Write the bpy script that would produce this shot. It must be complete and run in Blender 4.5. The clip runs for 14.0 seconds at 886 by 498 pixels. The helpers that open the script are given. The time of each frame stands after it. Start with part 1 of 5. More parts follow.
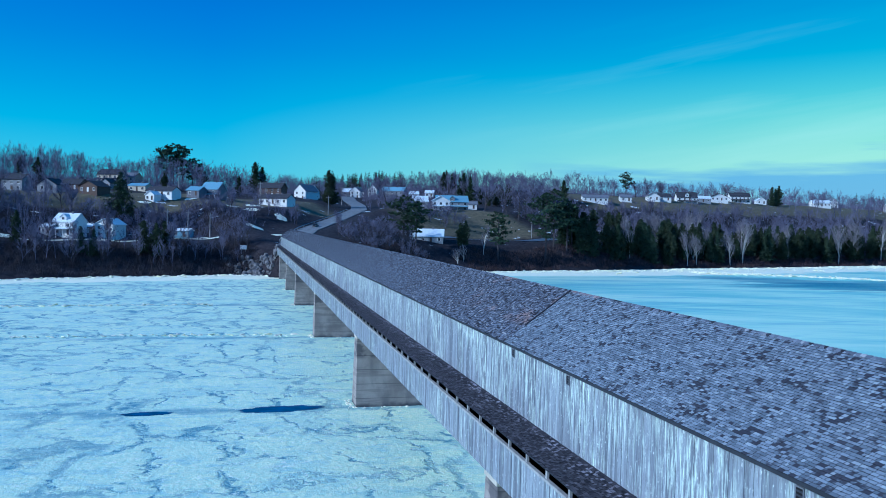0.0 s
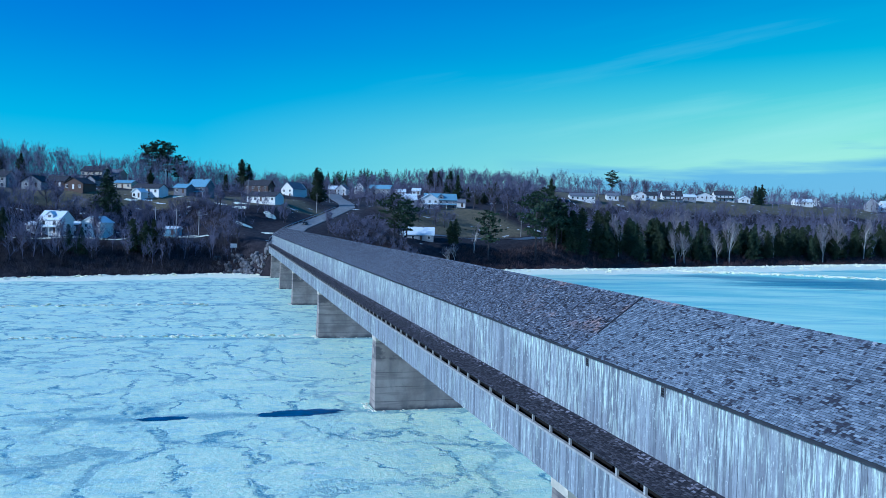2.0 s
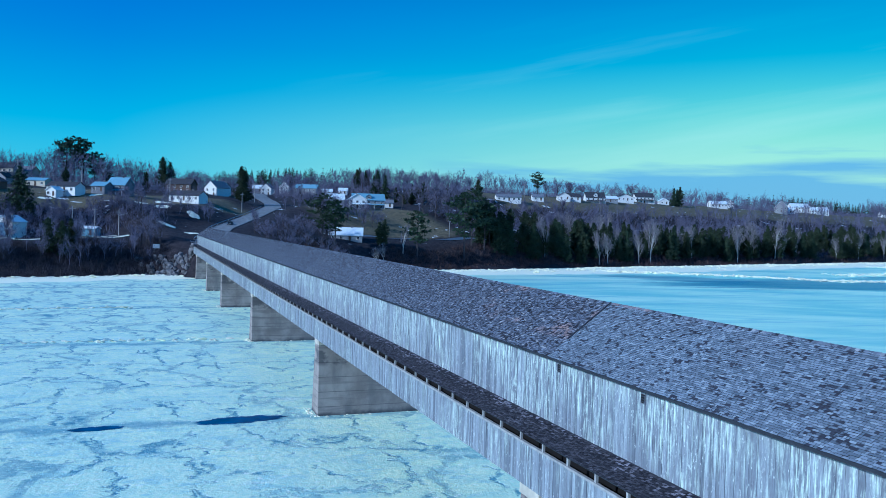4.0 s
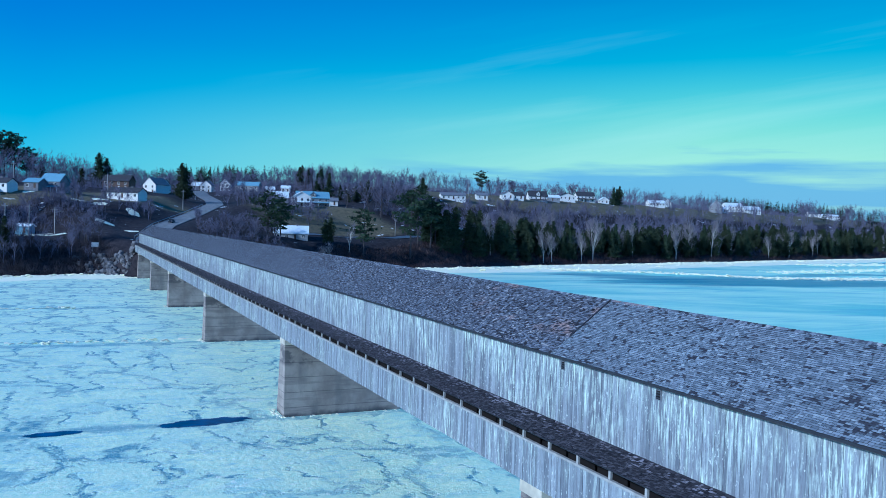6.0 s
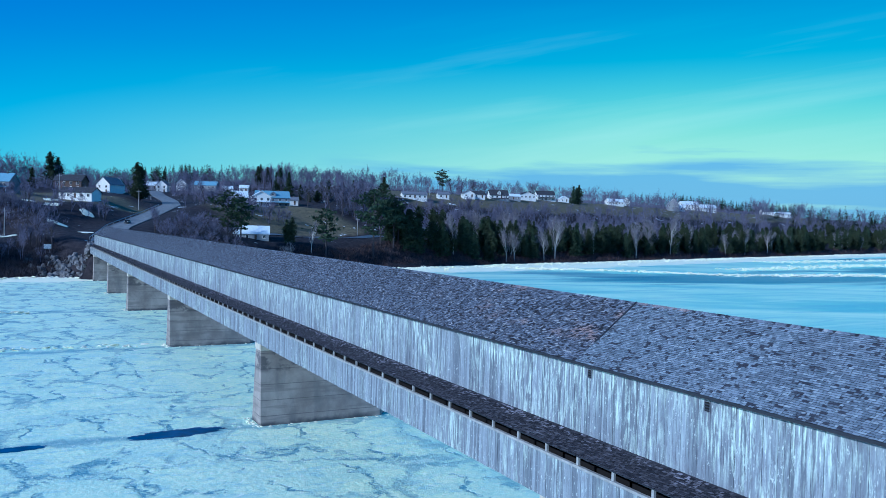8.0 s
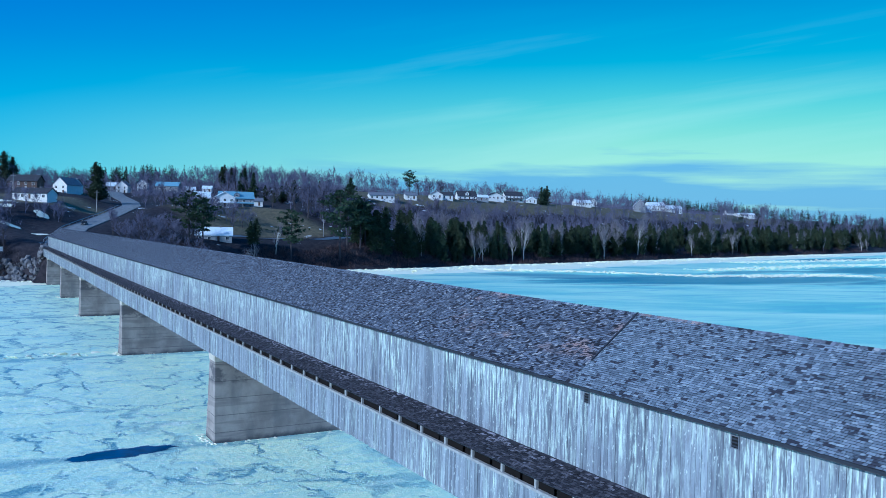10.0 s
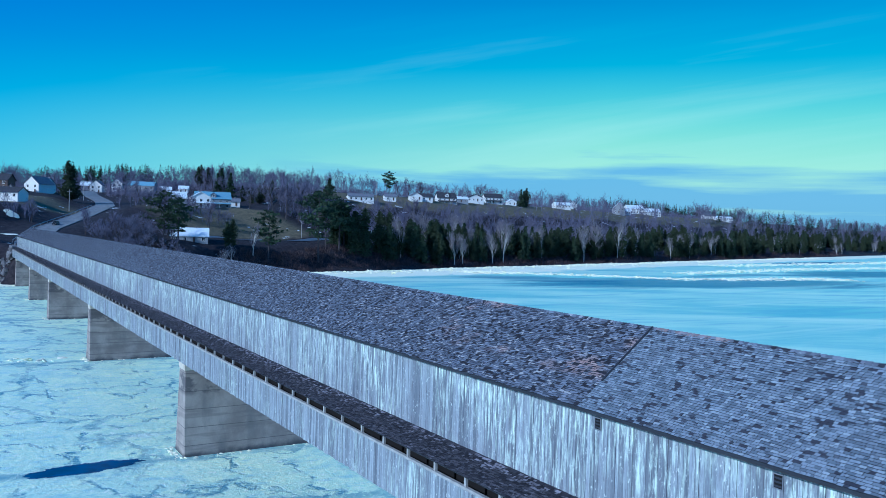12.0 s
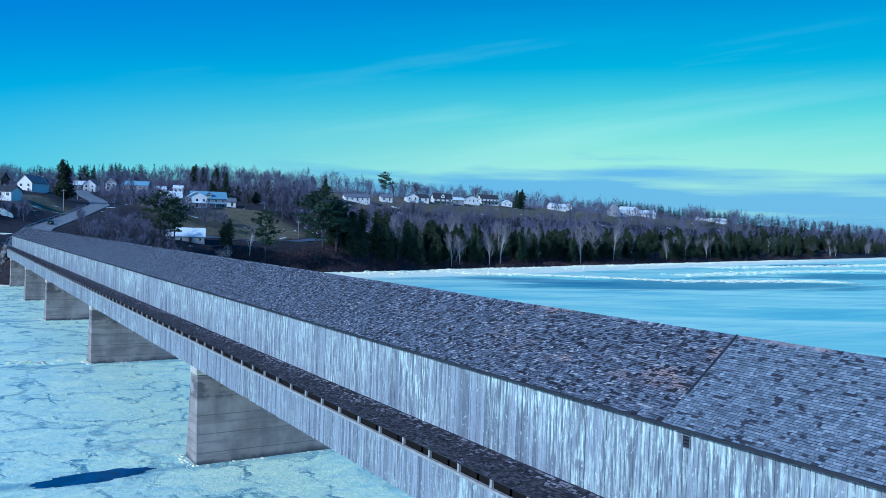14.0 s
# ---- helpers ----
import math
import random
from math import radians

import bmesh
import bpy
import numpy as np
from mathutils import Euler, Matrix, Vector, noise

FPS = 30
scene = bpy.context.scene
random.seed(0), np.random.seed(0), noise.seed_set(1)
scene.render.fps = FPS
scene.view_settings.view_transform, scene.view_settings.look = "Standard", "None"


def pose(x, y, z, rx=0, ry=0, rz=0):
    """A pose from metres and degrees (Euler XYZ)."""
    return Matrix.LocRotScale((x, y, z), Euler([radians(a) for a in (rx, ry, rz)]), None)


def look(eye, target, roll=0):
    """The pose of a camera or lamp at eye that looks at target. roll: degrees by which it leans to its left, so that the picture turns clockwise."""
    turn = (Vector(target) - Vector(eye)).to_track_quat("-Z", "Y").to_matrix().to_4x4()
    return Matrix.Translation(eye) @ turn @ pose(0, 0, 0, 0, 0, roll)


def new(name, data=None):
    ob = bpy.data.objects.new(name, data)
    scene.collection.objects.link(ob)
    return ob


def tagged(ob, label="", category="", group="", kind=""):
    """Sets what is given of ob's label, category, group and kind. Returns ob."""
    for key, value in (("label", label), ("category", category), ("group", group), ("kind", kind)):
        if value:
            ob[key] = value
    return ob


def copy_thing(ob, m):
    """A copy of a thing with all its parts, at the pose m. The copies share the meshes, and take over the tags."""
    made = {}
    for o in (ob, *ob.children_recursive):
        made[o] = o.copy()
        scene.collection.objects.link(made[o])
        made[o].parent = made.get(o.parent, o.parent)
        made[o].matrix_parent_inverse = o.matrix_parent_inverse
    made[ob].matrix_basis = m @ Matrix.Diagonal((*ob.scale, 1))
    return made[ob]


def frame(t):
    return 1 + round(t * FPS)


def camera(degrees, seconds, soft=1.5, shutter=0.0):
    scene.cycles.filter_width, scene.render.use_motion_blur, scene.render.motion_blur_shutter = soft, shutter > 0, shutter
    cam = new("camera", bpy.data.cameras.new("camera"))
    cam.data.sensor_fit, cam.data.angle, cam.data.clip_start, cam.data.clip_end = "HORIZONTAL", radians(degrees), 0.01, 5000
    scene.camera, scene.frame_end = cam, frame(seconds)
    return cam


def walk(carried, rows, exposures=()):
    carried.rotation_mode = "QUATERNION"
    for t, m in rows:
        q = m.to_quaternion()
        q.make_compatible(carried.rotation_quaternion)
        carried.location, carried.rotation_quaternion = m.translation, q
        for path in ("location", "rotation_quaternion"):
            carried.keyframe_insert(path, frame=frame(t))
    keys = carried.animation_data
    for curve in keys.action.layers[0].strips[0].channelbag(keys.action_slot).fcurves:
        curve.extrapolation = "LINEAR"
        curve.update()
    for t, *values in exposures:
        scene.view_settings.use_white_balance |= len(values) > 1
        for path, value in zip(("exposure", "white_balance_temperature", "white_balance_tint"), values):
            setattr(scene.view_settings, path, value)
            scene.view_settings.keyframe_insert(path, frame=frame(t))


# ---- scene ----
cam = camera(57.2, 14.0, soft=0.6)
PATH = [
    (0, (-1.107, 1.545, 21.634), (-0.629, 3.486, 21.572), 1.4),
    (0.5, (-2.0, 2.108, 21.711), (-1.517, 4.048, 21.647), 1.4),
    (1, (-3.094, 2.763, 21.785), (-2.606, 4.701, 21.719), 1.5),
    (1.5, (-4.176, 3.338, 21.833), (-3.676, 5.273, 21.767), 1.5),
    (2, (-5.103, 3.854, 21.898), (-4.579, 5.783, 21.831), 1.5),
    (2.5, (-5.817, 4.279, 21.952), (-5.257, 6.198, 21.885), 1.6),
    (3, (-6.338, 4.637, 22.027), (-5.73, 6.541, 21.961), 1.6),
    (3.5, (-6.753, 4.884, 22.087), (-6.096, 6.772, 22.023), 1.6),
    (4, (-7.131, 5.125, 22.105), (-6.429, 6.997, 22.043), 1.7),
    (6.5, (-10.501, 7.399, 21.895), (-9.637, 9.201, 21.833), 1.7),
    (7, (-11.002, 8.27, 21.842), (-10.114, 10.061, 21.78), 1.6),
    (7.5, (-11.103, 9.417, 21.822), (-10.194, 11.198, 21.761), 1.6),
    (8, (-10.839, 10.751, 21.819), (-9.908, 12.52, 21.759), 1.5),
    (8.2, (-10.667, 11.281, 21.815), (-9.727, 13.045, 21.757), 1.3),
    (10.5, (-7.746, 16.764, 21.711), (-6.732, 18.486, 21.657), 1.6),
    (11, (-7.267, 17.634, 21.723), (-6.239, 19.348, 21.67), 1.6),
    (11.5, (-7.029, 18.438, 21.772), (-5.989, 20.145, 21.719), 1.5),
    (12, (-6.955, 19.195, 21.747), (-5.909, 20.899, 21.698), 1.7),
    (12.5, (-7.056, 19.968, 21.692), (-6.006, 21.669, 21.647), 1.9),
    (13, (-7.312, 20.82, 21.658), (-6.257, 22.519, 21.612), 1.9),
    (13.5, (-7.623, 21.673, 21.655), (-6.564, 23.369, 21.607), 1.9),
    (14, (-7.881, 22.574, 21.611), (-6.819, 24.269, 21.565), 1.9),
]
walk(cam, [(t, look(eye, target, roll)) for t, eye, target, roll in PATH], exposures=[(0, 0.0, 4500, 9), (14, 0.0, 4500, 9)])

# ---- world, sun, exposure ----
SUN_TO = Vector((-0.86, -0.22, 0.45)).normalized()
world = bpy.data.worlds.new("world")
scene.world = world
world.use_nodes = True
wn, wl = world.node_tree.nodes, world.node_tree.links
wn.clear()


def wmath(op, a, b=None, c=None):
    n = wn.new("ShaderNodeMath")
    n.operation = op
    for i, v in enumerate((a, b, c)):
        if v is None:
            continue
        if isinstance(v, (int, float)):
            n.inputs[i].default_value = v
        else:
            wl.new(v, n.inputs[i])
    return n.outputs[0]


def wmix(f, a, b, mode="MIX"):
    n = wn.new("ShaderNodeMix")
    n.data_type, n.blend_type = "RGBA", mode
    for i, v in ((0, f), (6, a), (7, b)):
        if isinstance(v, (int, float)):
            n.inputs[i].default_value = v
        elif isinstance(v, tuple):
            n.inputs[i].default_value = (*v, 1)
        else:
            wl.new(v, n.inputs[i])
    return n.outputs[2]


def wramp(f, stops):
    n = wn.new("ShaderNodeValToRGB")
    el = n.color_ramp.elements
    while len(el) < len(stops):
        el.new(0.5)
    for e, (p, c) in zip(el, stops):
        e.position, e.color = p, (*c, 1)
    n.color_ramp.interpolation = "B_SPLINE"
    wl.new(f, n.inputs[0])
    return n.outputs[0]


coords = wn.new("ShaderNodeTexCoord").outputs["Generated"]
sep = wn.new("ShaderNodeSeparateXYZ")
wl.new(coords, sep.inputs[0])
up = wmath("MAXIMUM", sep.outputs[2], 0.0)
# clear zenith blue towards one side, paler and greener low over the river's far reach
blue_side = wramp(up, [(0.0, (0.144, 0.55, 0.487)), (0.05, (0.117, 0.521, 0.497)), (0.09, (0.076, 0.464, 0.502)), (0.14, (0.014, 0.337, 0.487)), (0.2, (0.002, 0.208, 0.453)), (0.27, (0.0, 0.144, 0.431)), (1.0, (0.0, 0.064, 0.255))])
pale_side = wramp(up, [(0.0, (0.593, 0.814, 0.421)), (0.06, (0.557, 0.806, 0.412)), (0.11, (0.365, 0.73, 0.412)), (0.15, (0.177, 0.625, 0.421)), (0.2, (0.035, 0.39, 0.444)), (0.27, (0.008, 0.255, 0.417)), (1.0, (0.0, 0.067, 0.255))])
azim = wmath("MULTIPLY_ADD", sep.outputs[0], 1.42, 0.05)
azim = wmath("MINIMUM", wmath("MAXIMUM", azim, 0.0), 1.0)
base_sky = wmix(azim, blue_side, pale_side)
# the half of the sky away from the river's far reach is a deeper blue
turned = wmath("MINIMUM", wmath("MAXIMUM", wmath("MULTIPLY_ADD", sep.outputs[1], -1.4, 0.35), 0.0), 1.0)
base_sky = wmix(turned, base_sky, (0.06, 0.22, 0.47))
# thin cirrus: long streaks that climb to one side
warp = wn.new("ShaderNodeCombineXYZ")
elong = wmath("MULTIPLY_ADD", sep.outputs[0], -0.20, wmath("MULTIPLY", sep.outputs[2], 1.0))
wl.new(wmath("MULTIPLY", sep.outputs[0], 2.2), warp.inputs[0])
wl.new(wmath("MULTIPLY", elong, 22.0), warp.inputs[1])
streak = wn.new("ShaderNodeTexNoise")
streak.inputs["Scale"].default_value, streak.inputs["Detail"].default_value, streak.inputs["Roughness"].default_value = 1.0, 5.0, 0.55
wl.new(warp.outputs[0], streak.inputs["Vector"])
cirrus = wmath("MULTIPLY", wmath("MINIMUM", wmath("MAXIMUM", wmath("MULTIPLY_ADD", streak.outputs[0], 3.4, -1.62), 0.0), 1.0), 0.32)
cirrus = wmath("MULTIPLY", cirrus, wmath("MINIMUM", wmath("MAXIMUM", wmath("MULTIPLY_ADD", sep.outputs[0], 2.6, -0.4), 0.0), 1.0))
cirrus = wmath("MULTIPLY", cirrus, wmath("MINIMUM", wmath("MAXIMUM", wmath("MULTIPLY_ADD", sep.outputs[2], -9.0, 2.4), 0.0), 1.0))
sky_c = wmix(cirrus, base_sky, (0.627, 0.855, 0.546))
# low bank of grey-blue cloud along the horizon
low = wn.new("ShaderNodeCombineXYZ")
wl.new(wmath("MULTIPLY", sep.outputs[0], 5.0), low.inputs[0])
wl.new(wmath("MULTIPLY", sep.outputs[2], 42.0), low.inputs[1])
bank = wn.new("ShaderNodeTexNoise")
bank.inputs["Scale"].default_value, bank.inputs["Detail"].default_value = 1.0, 6.0
wl.new(low.outputs[0], bank.inputs["Vector"])
edge = wmath("MULTIPLY_ADD", sep.outputs[2], -9.5, 0.9)
bank_m = wmath("MULTIPLY_ADD", wmath("ADD", bank.outputs[0], wmath("MINIMUM", wmath("MAXIMUM", edge, -1.0), 0.36)), 4.6, -2.75)
bank_m = wmath("MULTIPLY", wmath("MINIMUM", wmath("MAXIMUM", bank_m, 0.0), 1.0), wmath("MINIMUM", wmath("MAXIMUM", wmath("MULTIPLY_ADD", sep.outputs[0], 6.0, -1.9), 0.0), 0.8))
sky_c = wmix(bank_m, sky_c, (0.125, 0.355, 0.50))
nish = wn.new("ShaderNodeTexSky")
nish.sky_type, nish.sun_disc = "NISHITA", False
nish.sun_elevation, nish.sun_rotation = math.asin(SUN_TO.z), math.atan2(SUN_TO.x, SUN_TO.y)
bg_a, bg_b = wn.new("ShaderNodeBackground"), wn.new("ShaderNodeBackground")
wl.new(sky_c, bg_a.inputs[0])
bg_a.inputs[1].default_value = 0.95
wl.new(nish.outputs[0], bg_b.inputs[0])
bg_b.inputs[1].default_value = 0.01
add = wn.new("ShaderNodeAddShader")
wl.new(bg_a.outputs[0], add.inputs[0])
wl.new(bg_b.outputs[0], add.inputs[1])
wout = wn.new("ShaderNodeOutputWorld")
wl.new(add.outputs[0], wout.inputs[0])

sun_data = bpy.data.lights.new("sun", "SUN")
sun_data.energy, sun_data.angle, sun_data.color = 3.7, radians(0.6), (1.0, 0.94, 0.80)
sun = new("sun", sun_data)
sun.matrix_world = look(SUN_TO * 100, (0, 0, 0))


# ---- materials ----
class Mat:
    """A node material with short ways to build its nodes."""

    def __init__(self, name, rough=0.8):
        self.m = bpy.data.materials.new(name)
        self.m.use_nodes = True
        self.t = self.m.node_tree
        self.b = self.t.nodes["Principled BSDF"]
        self.b.inputs["Roughness"].default_value = rough
        self.b.inputs["Specular IOR Level"].default_value = 0.25
        self.co = self.t.nodes.new("ShaderNodeTexCoord").outputs["Object"]

    def put(self, socket, v):
        if isinstance(v, (int, float)):
            socket.default_value = v
        elif isinstance(v, tuple):
            socket.default_value = (*v, 1) if len(socket.default_value) == 4 else v
        else:
            self.t.links.new(v, socket)

    def math(self, op, a, b=0.0, c=0.0, clamp=False):
        n = self.t.nodes.new("ShaderNodeMath")
        n.operation, n.use_clamp = op, clamp
        for i, v in enumerate((a, b, c)):
            self.put(n.inputs[i], v)
        return n.outputs[0]

    def mapped(self, scale=(1, 1, 1), rot=(0, 0, 0), co=None):
        n = self.t.nodes.new("ShaderNodeMapping")
        n.inputs["Scale"].default_value = scale
        n.inputs["Rotation"].default_value = rot
        self.t.links.new(co or self.co, n.inputs["Vector"])
        return n.outputs[0]

    def noise(self, scale, detail=4, rough=0.55, co=None, distort=0.0):
        n = self.t.nodes.new("ShaderNodeTexNoise")
        n.inputs["Scale"].default_value, n.inputs["Detail"].default_value = scale, detail
        n.inputs["Roughness"].default_value, n.inputs["Distortion"].default_value = rough, distort
        self.t.links.new(co or self.co, n.inputs["Vector"])
        return n.outputs[0]

    def cells(self, scale, co=None, feature="F1", out="Distance", rand=1.0):
        n = self.t.nodes.new("ShaderNodeTexVoronoi")
        n.feature = feature
        n.inputs["Scale"].default_value = scale
        n.inputs["Randomness"].default_value = rand
        self.t.links.new(co or self.co, n.inputs["Vector"])
        return n.outputs[out]

    def step(self, f, lo, hi):
        n = self.t.nodes.new("ShaderNodeMapRange")
        n.interpolation_type = "SMOOTHSTEP"
        self.put(n.inputs[0], f)
        n.inputs[1].default_value, n.inputs[2].default_value = lo, hi
        return n.outputs[0]

    def mix(self, f, a, b, mode="MIX"):
        n = self.t.nodes.new("ShaderNodeMix")
        n.data_type, n.blend_type = "RGBA", mode
        self.put(n.inputs[0], f), self.put(n.inputs[6], a), self.put(n.inputs[7], b)
        return n.outputs[2]

    def axis(self, co=None):
        n = self.t.nodes.new("ShaderNodeSeparateXYZ")
        self.t.links.new(co or self.co, n.inputs[0])
        return n.outputs

    def vec(self, x, y, z):
        n = self.t.nodes.new("ShaderNodeCombineXYZ")
        self.put(n.inputs[0], x), self.put(n.inputs[1], y), self.put(n.inputs[2], z)
        return n.outputs[0]

    def rnd(self):
        """A value of its own for each object."""
        return self.t.nodes.new("ShaderNodeObjectInfo").outputs["Random"]

    def isle(self):
        """A value of its own for each loose piece."""
        return self.t.nodes.new("ShaderNodeNewGeometry").outputs["Random Per Island"]

    def world_co(self):
        return self.t.nodes.new("ShaderNodeNewGeometry").outputs["Position"]

    def bump(self, h, strength=0.4, dist=0.02):
        n = self.t.nodes.new("ShaderNodeBump")
        n.inputs["Strength"].default_value, n.inputs["Distance"].default_value = strength, dist
        self.t.links.new(h, n.inputs["Height"])
        self.t.links.new(n.outputs[0], self.b.inputs["Normal"])

    def done(self, colour, rough=None):
        self.put(self.b.inputs["Base Color"], colour)
        if rough is not None:
            self.put(self.b.inputs["Roughness"], rough)
        return self.m


def plain(name, colour, rough=0.7, var=0.12, scale=1.5):
    k = Mat(name, rough)
    dark = tuple(c * (1 - 2 * var) for c in colour)
    f = k.noise(scale, 5, co=k.world_co())
    k.bump(k.noise(scale * 8, 3), 0.15, 0.01)
    return k.done(k.mix(k.step(f, 0.3, 0.7), dark, colour))


def board_mat(name, per_object):
    """Silver-grey weathered boards with streaks of old whitewash that run down them; a brighter wall top is painted in.
    """
    k = Mat(name, 0.85)
    wc = k.world_co()
    r = k.rnd() if per_object else k.isle()
    grain = k.noise(1.0, 6, 0.6, k.mapped((30, 38, 0.7), co=wc))
    streak = k.noise(1.0, 5, 0.6, k.mapped((3, 8.0, 0.75), co=wc))
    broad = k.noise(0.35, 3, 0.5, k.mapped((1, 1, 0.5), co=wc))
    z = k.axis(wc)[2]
    c = k.mix(r, (0.145, 0.16, 0.19), (0.33, 0.36, 0.40))
    worn = k.noise(1.0, 7, 0.72, k.mapped((4, 5.5, 1.5), co=wc))
    c = k.mix(k.math("MULTIPLY", k.step(worn, 0.50, 0.66), 0.4), c, (0.165, 0.155, 0.18))
    # More whitewash towards the eave paints the brighter wall top into the colour.
    wash_bright_top = k.math("MULTIPLY_ADD", k.step(z, 12.6, 15.5), 0.12, broad)
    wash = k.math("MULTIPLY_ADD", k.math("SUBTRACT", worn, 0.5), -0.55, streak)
    c = k.mix(k.math("MULTIPLY", k.step(wash, 0.44, 0.68), k.step(wash_bright_top, 0.40, 0.72)), c, (0.64, 0.74, 0.66))
    fine = k.noise(1.0, 6, 0.7, k.mapped((8, 22.0, 1.8), co=wc))
    c = k.mix(k.math("MULTIPLY", k.step(fine, 0.52, 0.66), 0.55), c, (0.11, 0.115, 0.14))
    c = k.mix(k.math("MULTIPLY", k.step(grain, 0.54, 0.70), 0.6), c, (0.06, 0.06, 0.08))
    flake = k.step(k.noise(1.0, 5, 0.65, k.mapped((9, 11, 4.0), co=wc)), 0.60, 0.68)
    c = k.mix(k.math("MULTIPLY", flake, 0.65), c, (0.74, 0.80, 0.76))
    k.bump(grain, 0.5, 0.01)
    return k.done(c)


def shingle_mat(name, per_object, old):
    """Cedar shingles gone grey; the old ones rougher, with bare brown places."""
    k = Mat(name, 0.9)
    wc = k.world_co()
    r = k.rnd() if per_object else k.isle()
    grain = k.noise(1.0, 5, 0.6, k.mapped((4, 34, 4), co=wc))
    patch = k.noise(0.55, 4, 0.6, wc)
    if old:
        c = k.mix(r, (0.060, 0.068, 0.092), (0.225, 0.25, 0.31))
        pick = k.math("FRACT", k.math("MULTIPLY", r, 17.3))
        c = k.mix(k.step(pick, 0.91, 0.94), c, (0.38, 0.385, 0.41))
        c = k.mix(k.step(pick, 0.16, 0.12), c, (0.022, 0.022, 0.03))
        ax = k.axis(wc)
        warm = k.math("MULTIPLY", k.step(k.noise(0.5, 3, 0.6, k.mapped((0.8, 0.45, 0.8), co=wc)), 0.50, 0.66), k.math("MULTIPLY", k.step(ax[0], 12.7, 13.3), k.step(k.math("ABSOLUTE", k.math("SUBTRACT", ax[1], 45.5)), 15.0, 3.0)))
        c = k.mix(k.math("MULTIPLY", warm, k.step(pick, 0.20, 0.45)), c, (0.46, 0.30, 0.25))
    else:
        c = k.mix(r, (0.115, 0.14, 0.175), (0.27, 0.315, 0.375))
        pick = k.math("FRACT", k.math("MULTIPLY", r, 13.7))
        runs = k.noise(1.0, 4, 0.65, k.mapped((1.6, 0.7, 1.6), co=wc))
        dark = k.math("MAXIMUM", k.math("MULTIPLY", k.step(pick, 0.58, 0.64), k.step(runs, 0.52, 0.60)), k.step(pick, 0.93, 0.95))
        pale = k.step(k.math("FRACT", k.math("MULTIPLY", r, 29.1)), 0.88, 0.92)
        c = k.mix(k.math("MULTIPLY", pale, 0.6), c, (0.40, 0.45, 0.50))
        c = k.mix(dark, c, (0.040, 0.042, 0.058))
    c = k.mix(k.math("MULTIPLY", k.step(patch, 0.42, 0.7), 0.2), c, (0.13, 0.13, 0.155))
    c = k.mix(k.math("MULTIPLY", k.step(grain, 0.5, 0.75), 0.4), c, (0.08, 0.08, 0.10))
    k.bump(grain, 0.4, 0.008)
    return k.done(c)


def walk_shingle_mat(name):
    """Dark, damp shingles with a little lichen, greyer close to the wall."""
    k = Mat(name, 0.85)
    wc = k.world_co()
    r = k.isle()
    c = k.mix(r, (0.014, 0.014, 0.020), (0.085, 0.08, 0.095))
    dry = k.math("MULTIPLY_ADD", k.noise(1.1, 5, 0.65, wc), 2.0, k.math("MULTIPLY_ADD", k.step(k.axis(wc)[0], 11.2, 12.0), 0.5, -0.85))
    c = k.mix(k.math("MULTIPLY", k.step(dry, 0.15, 0.8), k.step(r, 0.5, 0.95)), c, (0.30, 0.285, 0.335))
    k.bump(k.noise(30, 3, co=wc), 0.4, 0.01)
    return k.done(c)


def concrete_mat(name):
    k = Mat(name, 0.9)
    wc = k.world_co()
    broad = k.noise(0.35, 5, 0.6, wc)
    runs = k.noise(1.0, 4, 0.6, k.mapped((0.5, 1.2, 0.12), co=wc))
    lift = k.math("FRACT", k.math("MULTIPLY", k.axis(wc)[2], 0.62))
    c = k.mix(k.step(broad, 0.3, 0.7), (0.23, 0.20, 0.185), (0.39, 0.345, 0.31))
    c = k.mix(k.math("MULTIPLY", k.step(runs, 0.5, 0.7), 0.55), c, (0.17, 0.165, 0.165))
    bands = k.noise(1.0, 3, 0.6, k.mapped((0.12, 0.12, 1.3), co=wc))
    c = k.mix(k.math("MULTIPLY", k.step(bands, 0.50, 0.62), 0.45), c, (0.17, 0.15, 0.145))
    c = k.mix(k.math("MULTIPLY", k.step(lift, 0.945, 0.975), 0.75), c, (0.12, 0.11, 0.11))
    # Dark noise-shaped blotches on the upper part of the shaft.
    top_blotch = k.math("MULTIPLY", k.step(k.noise(1.0, 4, 0.6, k.mapped((0.45, 0.4, 0.7), co=wc)), 0.46, 0.56), k.step(k.axis(wc)[2], 5.9, 6.5))
    c = k.mix(k.math("MULTIPLY", top_blotch, 0.75), c, (0.085, 0.08, 0.09))
    c = k.mix(k.step(k.math("ADD", k.axis(wc)[2], k.math("MULTIPLY", broad, 1.6)), 2.0, 1.3), c, (0.07, 0.075, 0.085))
    k.bump(k.noise(5, 6, 0.6, wc), 0.5, 0.03)
    return k.done(c)


# darker water on the smooth side: middle, half lengths, turn, strength
POOLS = [(690, 476, 110, 17, 0.20, 0.95), (300, 272, 125, 34, -0.12, 0.8), (222, 304, 40, 22, -0.8, 0.6), (505, 325, 100, 30, 0.10, 0.85), (372, 322, 60, 9, 0.2, 0.6)]


